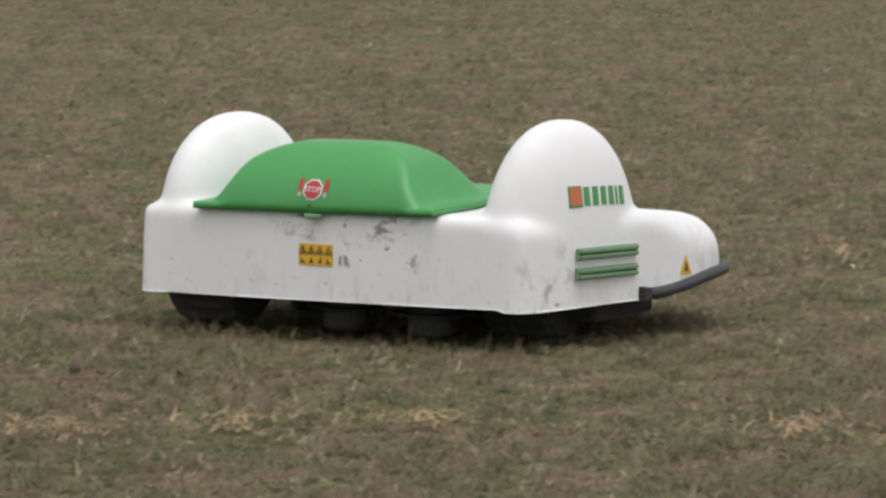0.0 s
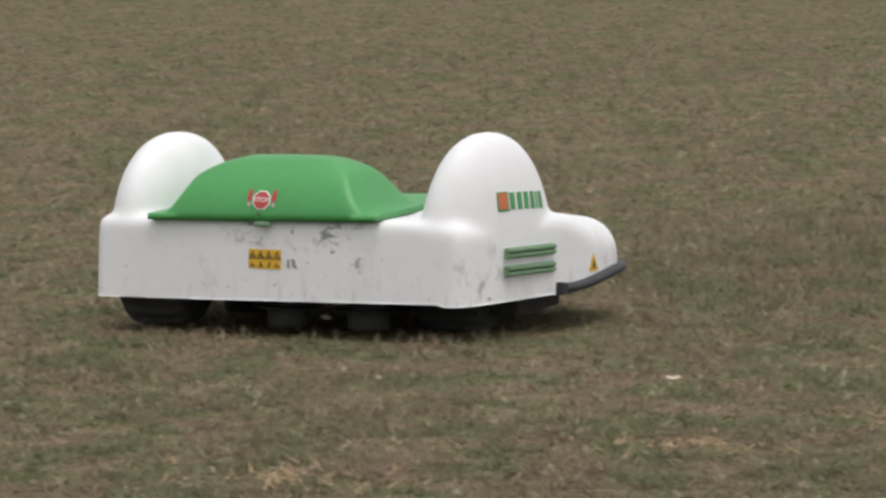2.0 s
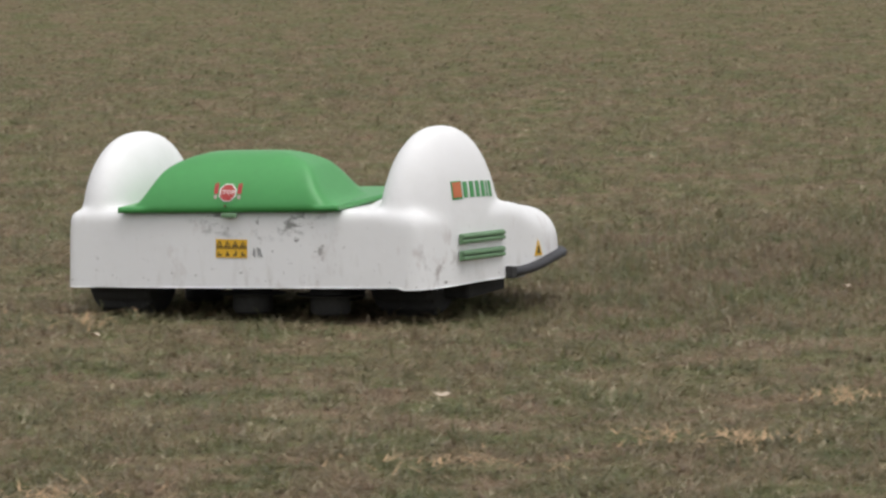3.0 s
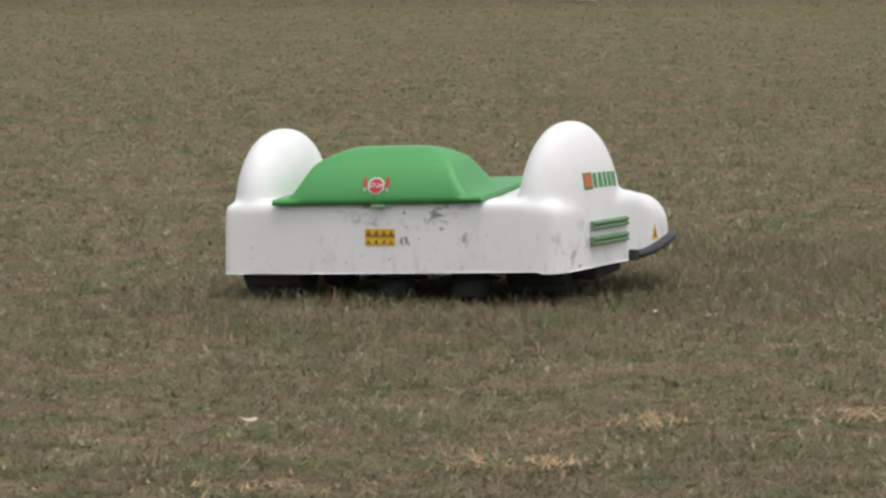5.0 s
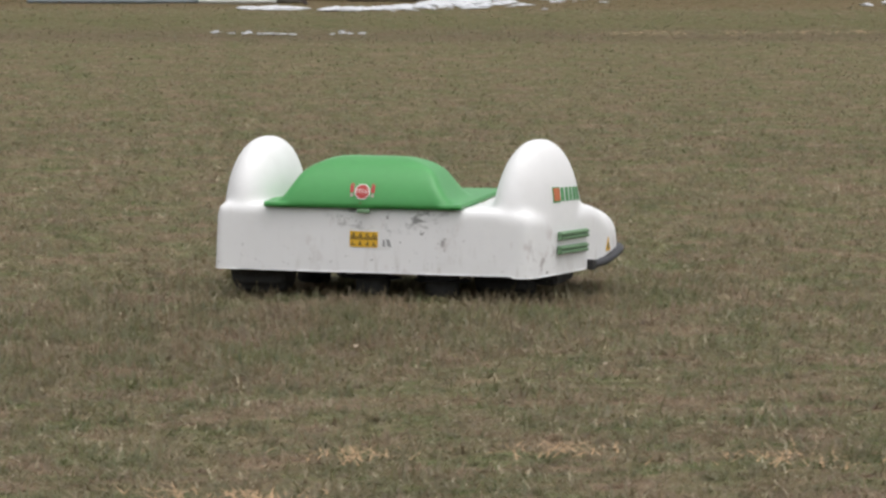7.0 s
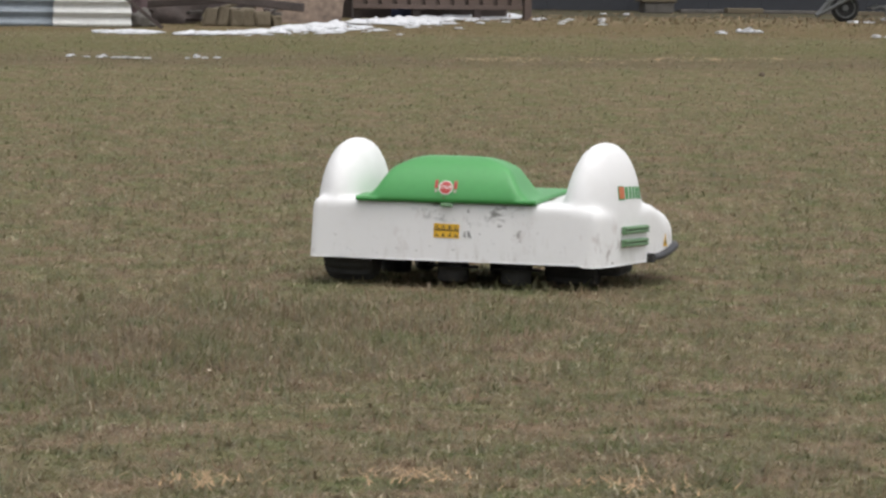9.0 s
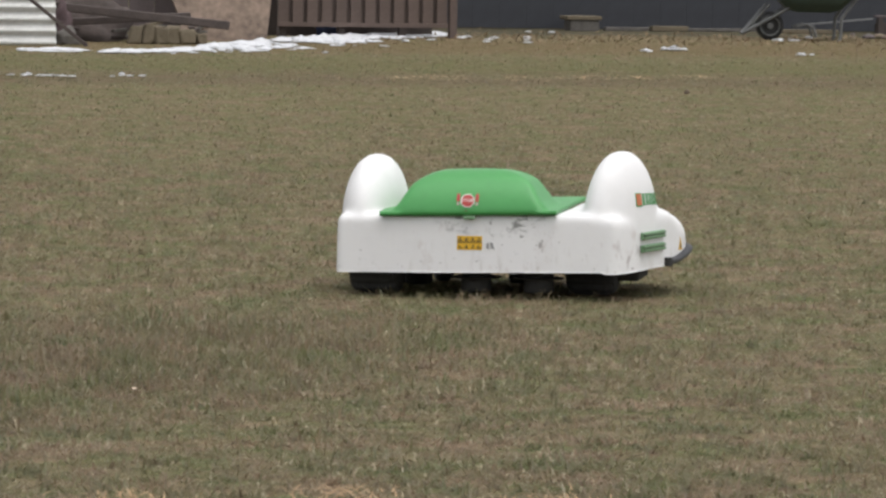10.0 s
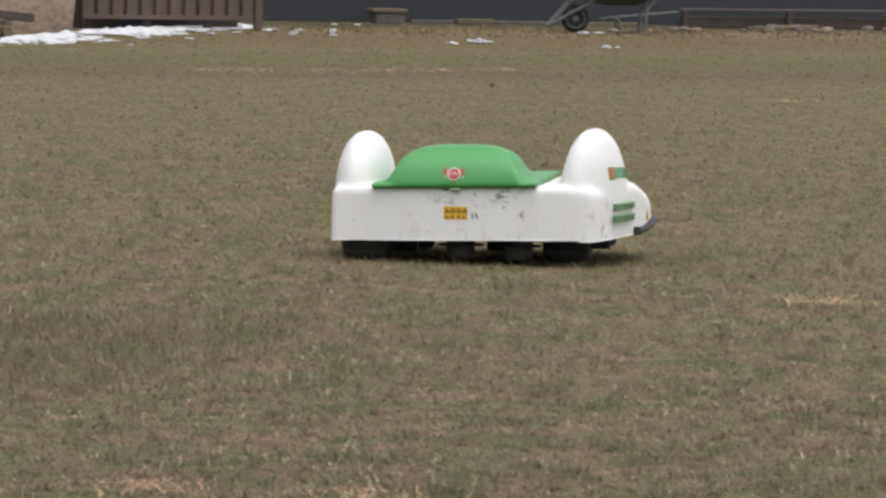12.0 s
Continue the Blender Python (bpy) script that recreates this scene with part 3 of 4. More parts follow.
    for k, w in enumerate((0.021, 0.022, 0.021, 0.022, 0.009, 0.022)):
        x = -0.057 + sum((0.021, 0.022, 0.021, 0.022, 0.009, 0.022)[:k]) + 0.004 * k + w / 2
        decal("print_block", [rect(x, 0.0, w * 0.78, 0.040)], GREEN_PRINT, mark, skin, m, lift=0.0010)
    # grilles in the side wall
    along = Vector((0.052, 0.177, 0)).normalized()
    side = Vector((along.y, -along.x, 0))
    for z in (0.206, 0.164):
        c = Vector((0.554, 0.2205, z))
        hit, nor, _, _ = skin.ray_cast(c + side * 0.2, -side, 0.5)
        c = hit if hit else c
        fm = Matrix.Translation(c) @ Matrix((along, side, Vector((0, 0, 1)))).transposed().to_4x4()
        bm = bmesh.new()
        box(bm, (0, 0.002, 0), (0.186, 0.008, 0.026), fm, 0.003)
        g = part("grille", bm, GREEN_DARK, mower, "green louvred grille")
        for dz in (0.006, -0.006):
            bm = bmesh.new()
            box(bm, (0, 0.008, dz), (0.180, 0.010, 0.008), fm, 0.002)
            part("slat", bm, GREEN_DARK, g)
        bm = bmesh.new()
        box(bm, (0, 0.0068, 0), (0.176, 0.002, 0.005), fm)
        part("slot", bm, SLOT, g)
    # triangular sticker on the nose
    m = facing((0.625, 0.475, 0.160), (0.94, -0.33, 0.1))
    warn = decal("warning_sticker", [[(-0.022, -0.02), (0.022, -0.02), (0, 0.022)]], YELLOW, mower, skin, m, "yellow triangular warning sticker")
    decal("warning_symbol", [[(-0.009, -0.014), (0.009, -0.014), (0.002, 0.006), (-0.002, 0.006)]], BLACK, warn, skin, m, lift=0.0022)
    # bumper round the nose
    start = min(range(len(RIM)), key=lambda i: (RIM[i] - Vector((0.592, 0.326))).length)
    stop = min(range(len(RIM)), key=lambda i: (RIM[i] - Vector((-0.475, 0.55))).length)
    pts = []
    for i in range(start, stop + 1):
        p = RIM[i] - inward(RIM, i) * 0.006
        pts.append((p.x, p.y, 0.109 + skirt_lift(p.y)))
    bm = bmesh.new()
    tube(bm, pts, 0.0145, 12, 0.85)
    bumper = part("bumper", bm, RUBBER, mower, "dark grey rubber bumper", True)
    bm = bmesh.new()
    box(bm, (0, 0, 0), (0.020, 0.03, 0.032), facing(pts[0], (1, -0.4, 0)), 0.004)
    part("end_cap", bm, TYRE, bumper)
    bm = bmesh.new()
    box(bm, (0.555, 0.47, 0.096), (0.05, 0.07, 0.026), pose(0, 0, 0), 0.006)
    part("bumper_bracket", bm, SCUFF, bumper, "grey bracket under the bumper")
    # underside
    bm = bmesh.new()
    ring = [p + inward(RIM, i) * 0.05 for i, p in enumerate(RIM)]
    lo = [bm.verts.new((p.x, p.y, 0.083 + skirt_lift(p.y))) for p in ring]
    hi = [bm.verts.new((p.x, p.y, 0.10 + skirt_lift(p.y))) for p in ring]
    for i in range(len(ring)):
        j = (i + 1) % len(ring)
        bm.faces.new((lo[i], lo[j], hi[j], hi[i]))
    bm.faces.new(lo[::-1])
    bm.faces.new(hi)
    part("chassis", bm, CHASSIS, mower, "dark chassis plate")
    head = None
    for x, y in ((-0.265, 0.40), (-0.02, 0.12), (0.19, 0.12), (0.33, 0.42), (0.08, 0.52)):
        if head is None:
            bm = bmesh.new()
            lathe(bm, [(0.044, -0.024), (0.051, -0.016), (0.051, 0.050), (0.03, 0.056)], n=20)
            head = mesh_of("cutting_head", bm, CHASSIS, True)
            bm = bmesh.new()
            lathe(bm, [(0.02, 0.022), (0.084, 0.024), (0.086, 0.027), (0.02, 0.029)], n=24)
            disc = mesh_of("cutting_disc", bm, STEEL)
        h = new("cutting_head", head)
        h.parent, h.matrix_basis = mower, pose(x, y, 0.036)
        d = new("cutting_disc", disc)
        d.parent = h
    # added black block: stands in for the deep shade under the right side
    bm = bmesh.new()
    box(bm, (0.42, 0.42, 0.068), (0.17, 0.28, 0.05), pose(0, 0, 0, 0, 0, 0), 0.012)
    part("underside_shade_block", bm, CHASSIS, mower, "added black block that fills the shaded gap under the right side")
    wheels = []
    tyre = wheel_mesh()
    for x, y in ((-0.362, 0.16), (0.35, 0.29)):
        w = new("drive_wheel", tyre)
        w.parent, w.matrix_basis = mower, pose(x, y, 0.116)
        tagged(w, "wide black lawn tyre")
        bm = bmesh.new()
        lathe(bm, [(0.02, -0.087), (0.06, -0.084), (0.06, 0.084), (0.02, 0.087)], Euler((0, radians(90), 0)).to_matrix().to_4x4(), 20)
        part("rim", bm, STEEL, w)
        wheels.append((w, x, y))
    for x, y in ((0.32, 0.62), (-0.22, 0.66)):
        bm = bmesh.new()
        lathe(bm, [(0.02, -0.03), (0.045, -0.03), (0.055, -0.015), (0.055, 0.015), (0.045, 0.03), (0.02, 0.03)], pose(x, y, 0.054, 0, 90, 20), 20)
        c = part("caster", bm, TYRE, mower, "small black caster wheel")
        bm = bmesh.new()
        box(bm, (x, y, 0.10), (0.05, 0.03, 0.03), bevel=0.005)
        part("fork", bm, STEEL, c)
    return mower, wheels


MOWER, WHEELS = build_mower()


# ---- back of the lawn: fence, slatted wall, junk, wheelbarrow, remains of snow ----
def lump(name, label, category, c, size, material, seed, kind="", squash=1.0, n=3, group=""):
    """An uneven flattened lump on the ground."""
    bm = bmesh.new()
    bmesh.ops.create_icosphere(bm, subdivisions=n, radius=1)
    for v in bm.verts:
        k = 1 + (0.8 if material == SNOW else 0.45) * noise.noise(v.co * 1.7 + Vector((seed * 3.1, seed, 0))) + (0.5 if material == SNOW else 0.2) * noise.noise(v.co * 5 + Vector((seed, 0, seed)))
        v.co = Vector((v.co.x * size[0] * k, v.co.y * size[1] * k, max(v.co.z, -0.3) * size[2] * k))
    ob = new(name, mesh_of(name, bm, material, True))
    ob.location = c
    return tagged(ob, label, category, group, kind)


def dark_fence():
    f = tagged(new("wall_back"), "dark grey panel fence along the back of the lawn", "fence", kind="structure")
    f.location = (14.0, 46.4, 0)
    me = None
    for k in range(40):
        if me is None:
            bm = bmesh.new()
            box(bm, (0.14, 0.02, 0.93), (0.2795, 0.03, 1.86), bevel=0.002)
            me = mesh_of("panel", bm, DARK_FENCE)
        p = new("panel", me)
        p.parent, p.location = f, (-0.3 + 0.28 * k, 0, 0.012)
    bm = bmesh.new()
    box(bm, (5.2, 0.075, 0.4), (11.4, 0.05, 0.08))
    part("rail", bm, DARK_WOOD, f)
    return f


def slatted_wall():
    f = thing("slatted_wall", "weathered brown slatted wooden wall raised on posts", "fence", pose(11.68, 43.2, 0))
    me = back = None
    for k in range(12):
        if me is None:
            bm = bmesh.new()
            box(bm, (0, 0, 0.86), (0.098, 0.022, 1.52), bevel=0.003)
            me = mesh_of("slat", bm, SLAT)
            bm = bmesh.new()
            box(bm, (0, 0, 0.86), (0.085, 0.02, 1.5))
            back = mesh_of("slat", bm, SLAT_SHADED)
        a = new("slat", me)
        a.parent, a.location = f, (0.055 + 0.137 * k, 0, 0)
        # rear slats wear the darkened copy, painting the shade in the gaps
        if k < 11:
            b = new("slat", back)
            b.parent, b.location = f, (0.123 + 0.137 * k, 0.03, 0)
    for z in (0.118, 1.5):
        bm = bmesh.new()
        box(bm, (0.81, -0.016, z), (1.62, 0.02, 0.04), bevel=0.003)
        part("rail", bm, SLAT, f)
    for x in (0.06, 0.62, 1.2, 1.665):
        bm = bmesh.new()
        box(bm, (x, 0.06 if x < 1.5 else 0.0, 0.8), (0.07, 0.07, 1.6), bevel=0.004)
        part("post", bm, DARK_WOOD if x < 1.5 else SLAT, f)
    bm = bmesh.new()
    box(bm, (0.82, 0.5, 0.8), (1.6, 0.03, 1.6))
    part("back_panel", bm, DARK_WOOD, f)


def corrugated(x0, x1, y, z0, z1, name, label, material, lean):
    bm = bmesh.new()
    n = 72
    rows = []
    for k in range(n + 1):
        z = z0 + (z1 - z0) * k / n
        yy = y + lean * z - 0.018 * math.sin(z / 0.098 * math.tau)
        rows.append([bm.verts.new((x, yy + d, z)) for x, d in ((x0 + 0.06 * z, 0), (x1, 0), (x1, 0.004), (x0 + 0.06 * z, 0.004))])
    for a, b in zip(rows, rows[1:]):
        for k in range(4):
            bm.faces.new((a[k], a[(k + 1) % 4], b[(k + 1) % 4], b[k]))
    bm.faces.new(rows[0][::-1])
    bm.faces.new(rows[-1])
    ob = new(name, mesh_of(name, bm, material))
    tagged(ob, label, "sheet")


def wheelbarrow():
    w = thing("wheelbarrow", "old green wheelbarrow parked by the dark fence", "wheelbarrow", pose(16.66, 43.75, 0, 0, 0, -12))
    side = Euler((radians(90), 0, 0)).to_matrix().to_4x4()
    c = Matrix.Translation((0, 0, 0.135))
    bm = bmesh.new()
    lathe(bm, [(0.088, -0.03), (0.11, -0.036), (0.13, -0.02), (0.135, 0), (0.13, 0.02), (0.11, 0.036), (0.088, 0.03)], c @ side, 32)
    wheel = part("wheel", bm, TYRE, w, "black tyre on a pale steel rim", True)
    bm = bmesh.new()
    prof = [(math.cos(k * math.tau / 28) * 0.09, math.sin(k * math.tau / 28) * 0.09) for k in range(29)]
    tube(bm, [(x, -0.042, 0.135 + z) for x, z in prof], 0.008, 6)
    part("rim", bm, BARROW_STEEL, wheel)
    bm = bmesh.new()
    lathe(bm, [(0.028, -0.05), (0.03, 0.05)], c @ side, 12)
    part("hub", bm, BARROW_STEEL, wheel)
    for s in (-1, 1):
        bm = bmesh.new()
        tube(bm, [(-0.27, s * 0.05, 0.06), (-0.20, s * 0.08, 0.10), (0.32, s * 0.16, 0.40), (1.25, s * 0.3, 0.62)], 0.017, 8)
        part("handle", bm, BARROW_STEEL, w, "bent steel tube")
        bm = bmesh.new()
        tube(bm, [(-0.25, s * 0.06, 0.075), (-0.02, s * 0.13, 0.34)], 0.013, 8)
        part("brace", bm, BARROW_STEEL, w)
        bm = bmesh.new()
        tube(bm, [(0.86, s * 0.20, 0.50), (0.66, s * 0.18, 0.22), (0.65, s * 0.18, 0.02), (0.62, s * 0.18, 0.0)], 0.016, 8)
        part("leg", bm, BARROW_STEEL, w)
        bm = bmesh.new()
        tube(bm, [(0.24, s * 0.12, 0.13), (0.33, s * 0.12, 0.16), (0.40, s * 0.12, 0.13), (0.43, s * 0.12, 0.04)], 0.012, 8)
        part("strut", bm, BARROW_STEEL, w)
    bm = bmesh.new()
    lo = [(0.20, -0.18, 0.27), (0.62, -0.2, 0.27), (0.62, 0.2, 0.27), (0.20, 0.18, 0.27)]
    hi = [(-0.16, -0.33, 0.60), (0.92, -0.36, 0.56), (0.92, 0.36, 0.56), (-0.16, 0.33, 0.60)]
    a, b = [bm.verts.new(p) for p in lo], [bm.verts.new(p) for p in hi]
    inner = [bm.verts.new(Vector(p) * 0.97 + Vector((0.011, 0, 0.02))) for p in lo]
    rim = [bm.verts.new(Vector(p) + Vector((0.012 if p[0] < 0.3 else -0.012, 0.012 if p[1] < 0 else -0.012, 0))) for p in hi]
    for k in range(4):
        j = (k + 1) % 4
        bm.faces.new((a[k], a[j], b[j], b[k]))
        bm.faces.new((b[k], b[j], rim[j], rim[k]))
        bm.faces.new((rim[k], rim[j], inner[j], inner[k]))
    bm.faces.new(a[::-1])
    bm.faces.new(inner)
    es = [e for e in bm.edges if all(v in a for v in e.verts) or (e.verts[0] in a) != (e.verts[1] in a)]
    bmesh.ops.bevel(bm, geom=es, offset=0.05, segments=3, affect='EDGES')
    part("tray", bm, BARROW_GREEN, w, "dented green tray", True)


def beam(name, label, category, a, b, w, h, material, group=""):
    """A squared length of timber from a to b, with worn edges."""
    a, b = Vector(a), Vector(b)
    bm = bmesh.new()
    x = (b - a).normalized()
    y = Vector((0, 0, 1)).cross(x).normalized()
    m = Matrix.Translation((a + b) / 2) @ Matrix((x, y, x.cross(y))).transposed().to_4x4()
    box(bm, (0, 0, 0), ((b - a).length, w, h), bevel=min(w, h) * 0.15)
    ob = new(name, mesh_of(name, bm, material))
    ob.matrix_basis = m
    return tagged(ob, label, category, group)


def back_of_lawn():
    dark_fence()
    slatted_wall()
    corrugated(8.33, 9.0, 40.35, 0.0, 1.1, "corrugated_sheet", "pale corrugated sheet leaning among the junk", SHEET, 0.12)
    corrugated(6.9, 8.36, 40.42, 0.0, 1.1, "corrugated_sheet", "grey corrugated sheet beside the pale one", SHEET_GREY, 0.12)
    beam("stick", "dark wooden pole leaning on the pale sheet", "pole", (8.42, 40.05, 0.62), (9.18, 39.98, 0.012), 0.03, 0.03, DARK_WOOD)
    beam("timber_beam", "long dark timber beam lying on the junk", "beam", (9.15, 41.1, 0.31), (10.68, 41.1, 0.16), 0.10, 0.075, DARK_WOOD)
    beam("timber_beam", "dark timber beam lying across the heap", "beam", (9.3, 41.3, 0.17), (10.4, 41.35, 0.235), 0.08, 0.06, DARK_WOOD)
    lump("rubbish_mound", "brown mound of rubbish behind the beams", "mound", (9.45, 41.7, 0.05), (0.42, 0.25, 0.42), JUNK, 2)
    screen = thing("board_screen", "mauve-grey upright boards behind the heap", "boards", pose(9.2, 42.55, 0))
    for k in range(7):
        bm = bmesh.new()
        box(bm, (0.12 + 0.235 * k, 0.01 * (k % 2), 0.5), (0.225, 0.025, 1.0 + 0.03 * (k % 3)), bevel=0.004)
        part("board", bm, MAUVE, screen)
    rng = random.Random(21)
    for k in range(26):
        a = Vector((rng.uniform(9.2, 10.6), rng.uniform(41.3, 42.2), rng.uniform(0.03, 0.12)))
        t = rng.uniform(0, math.pi)
        d = Vector((math.cos(t), 0.4 * math.sin(t), rng.uniform(-0.1, 0.4))) * rng.uniform(0.12, 0.4)
        b = a + d
        b.z = max(b.z, 0.03)
        beam("scrap_lath", "broken dark lath in the scrap heap", "lath", a, b, 0.05, 0.025, rng.choice((JUNK, DARK_WOOD, WOOD, STONE)), "laths in the scrap heap")
    lump("rubbish_bag", "greyish crumpled bag on the ground", "bag", (9.12, 40.5, 0.04), (0.11, 0.09, 0.1), STONE, 8)
    lump("rubbish_sack", "red-brown sack slumped beside the pale sheet", "sack", (9.17, 40.9, 0.06), (0.085, 0.09, 0.26), SACK, 14)
    beam("pale_post", "pale upright board behind the sack", "board", (9.6, 41.95, 0.0), (9.62, 41.95, 0.9), 0.12, 0.03, SHEET)
    for k, (x, w, h) in enumerate(((9.81, 0.11, 0.15), (9.92, 0.10, 0.165), (10.03, 0.13, 0.155), (10.16, 0.12, 0.15), (10.28, 0.13, 0.125), (10.40, 0.10, 0.09))):
        bm = bmesh.new()
        box(bm, (0, 0, h / 2), (w, 0.12, h), bevel=0.02)
        bmesh.ops.subdivide_edges(bm, edges=bm.edges, cuts=1)
        for v in bm.verts:
            v.co.x += 0.02 * noise.noise(v.co * 9 + Vector((k * 5, 0, 0))) + (0.16 if k == 0 else -0.10 * (k - 3)) * v.co.z
            v.co.y += 0.02 * noise.noise(v.co * 11 + Vector((0, k * 5, 0)))
            v.co.z = max(0.0, v.co.z + (0.02 * noise.noise(v.co * 10 + Vector((0, 0, k * 7))) if v.co.z > 0.03 else 0.0))
        block = new("wood_block", mesh_of("wood_block", bm, WOOD))
        block.matrix_basis = pose(x, 40.95 + 0.02 * (k % 2), 0, 0, 0, 11 * (k % 3) - 9)
        tagged(block, "short split weathered log standing in a row", "log", "split logs in a row")
    # leaning tan board with a ragged outline
    bm = bmesh.new()
    shape = [(10.5, 0.0), (11.26, 0.0), (11.29, 0.16), (11.33, 0.4), (11.36, 0.9), (10.9, 0.97), (10.2, 0.92), (10.36, 0.5), (10.48, 0.22)]
    f = bm.faces.new([bm.verts.new((x, 42.0 + 0.25 * z, z)) for x, z in shape])
    g = bmesh.ops.extrude_face_region(bm, geom=[f])
    for v in g["geom"]:
        if isinstance(v, bmesh.types.BMVert):
            v.co.y += 0.03
    bmesh.ops.recalc_face_normals(bm, faces=bm.faces)
    tagged(new("chipboard", mesh_of("chipboard", bm, BOARD)), "stained tan chipboard leaning on the heap", "board")
    bm = bmesh.new()
    lathe(bm, [(0.10, 0), (0.115, 0.02), (0.115, 0.14), (0.09, 0.16)], pose(12.27, 43.55, 0), 20)
    tagged(new("plastic_tub", mesh_of("plastic_tub", bm, BLUE, True)), "dark blue plastic tub under the slatted wall", "tub")
    # along the dark fence
    t = thing("stone_trough", "small weathered block with a flat top slab", "block", pose(15.56, 46.05, 0))
    bm = bmesh.new()
    box(bm, (0, 0, 0.055), (0.30, 0.2, 0.11), bevel=0.01)
    part("block", bm, STONE, t)
    bm = bmesh.new()
    box(bm, (-0.01, 0, 0.13), (0.36, 0.24, 0.038), bevel=0.008)
    part("slab", bm, WOOD, t)
    beam("plank", "grey plank lying along the fence", "plank", (15.85, 46.2, 0.018), (16.5, 46.2, 0.02), 0.08, 0.035, STONE, "planks along the fence")
    beam("plank", "grey plank lying along the fence", "plank", (16.3, 46.1, 0.03), (16.68, 46.1, 0.03), 0.1, 0.05, WOOD, "planks along the fence")
    beam("plank", "grey plank lying along the fence", "plank", (16.7, 46.2, 0.018), (17.45, 46.2, 0.02), 0.08, 0.03, STONE, "planks along the fence")
    beam("plank", "pale plank lying along the fence", "plank", (17.6, 45.9, 0.02), (18.2, 45.9, 0.02), 0.08, 0.04, WOOD, "planks along the fence")
    beam("pale_rail", "long thin pale rail resting on short posts", "rail", (18.46, 45.55, 0.190), (21.5, 45.55, 0.196), 0.06, 0.016, MAUVE)
    beam("low_board", "dark low board under the pale rail", "board", (18.5, 45.62, 0.06), (21.5, 45.62, 0.062), 0.06, 0.115, DARK_WOOD)
    beam("plank", "pale plank lying in the grass by the fence", "plank", (18.95, 45.0, 0.02), (19.4, 45.0, 0.02), 0.09, 0.035, WOOD, "planks along the fence")
    beam("plank", "dark stub on the boards", "plank", (18.3, 45.7, 0.0), (18.3, 45.7, 0.25), 0.1, 0.06, DARK_WOOD)
    wheelbarrow()
    # rubble, boards and a thin rail by the fence
    for x in (18.52, 19.65, 20.8):
        beam("rail_post", "short dark post under the pale rail", "post", (x, 45.55, 0.0), (x, 45.551, 0.181), 0.06, 0.05, DARK_WOOD, "short posts under the rail")
    beam("thin_rail", "thin grey rail leaning beside the wheelbarrow", "rail", (17.7, 45.5, 0.10), (18.42, 45.5, 0.165), 0.04, 0.018, BARROW_STEEL)
    beam("plank", "pale plank lying on the rubble", "plank", (19.27, 45.2, 0.035), (19.8, 45.2, 0.04), 0.08, 0.03, BOARD, "planks along the fence")
    rng = random.Random(33)
    for k in range(34):
        x, y = rng.uniform(17.7, 21.4), rng.uniform(44.3, 45.4)
        w = rng.uniform(0.025, 0.075)
        lump("rubble", "small lump of rubble in the weeds", "rubble", (x, y, 0.01), (w, w * 0.8, w * rng.uniform(0.4, 0.8)), rng.choice((STONE, BOARD, WOOD, MAUVE)), 60 + k, n=2, group="rubble along the fence")
    # thawing snow bank along the junk: thin ragged streaks, heaped up at the far edge
    bm = bmesh.new()
    rng = random.Random(5)
    line = ((8.3, 39.0, 38.7), (8.75, 39.2, 38.6), (9.1, 39.0, 38.3), (9.4, 39.1, 38.7), (9.75, 39.3, 38.6), (10.1, 39.8, 38.9), (10.6, 40.6, 39.2), (11.2, 41.7, 40.0), (11.7, 42.3, 40.8), (12.2, 43.0, 41.6), (12.7, 43.5, 42.7), (13.2, 43.9, 43.3), (13.5, 44.1, 43.8))
    for (x0, f0, n0), (x1, f1, n1) in zip(line, line[1:]):
        for k in range(int((14 if x0 < 10 else 26) + 46 * (x1 - x0))):
            t = rng.random()
            u = rng.random() ** 1.7
            far, near = f0 + (f1 - f0) * t, n0 + (n1 - n0) * t
            c = Vector((x0 + (x1 - x0) * t, far + (near - far) * u, 0.008))
            if noise.noise(Vector((c.x * 2.6, 0.3 * c.y, 0))) < (-0.34 if c.x < 10.4 else -0.28 - 0.2 * (1 - u)):
                continue
            tall = rng.uniform(0.010, 0.034) * (1.15 - u) * (0.6 if x0 < 10 else 1.0)
            r = rng.uniform(0.02, 0.085) * (1.1 - 0.65 * u)
            g = bmesh.ops.create_icosphere(bm, subdivisions=2, radius=1)
            for v in g["verts"]:
                k2 = 1 + 0.55 * noise.noise(v.co * 2 + c * 9)
                v.co = c + Vector((v.co.x * r * 1.5 * k2, v.co.y * r * 1.3 * k2, max(v.co.z, -0.1) * tall * (k2 + 0.5 * noise.noise(v.co * 5 + c))))
    tagged(new("snow_bank", mesh_of("snow_bank", bm, SNOW, True)), "thawing bank of old white snow along the junk", "snow", kind="stuff")
    # leftover snow: x, y, half width, height
    seed = 11
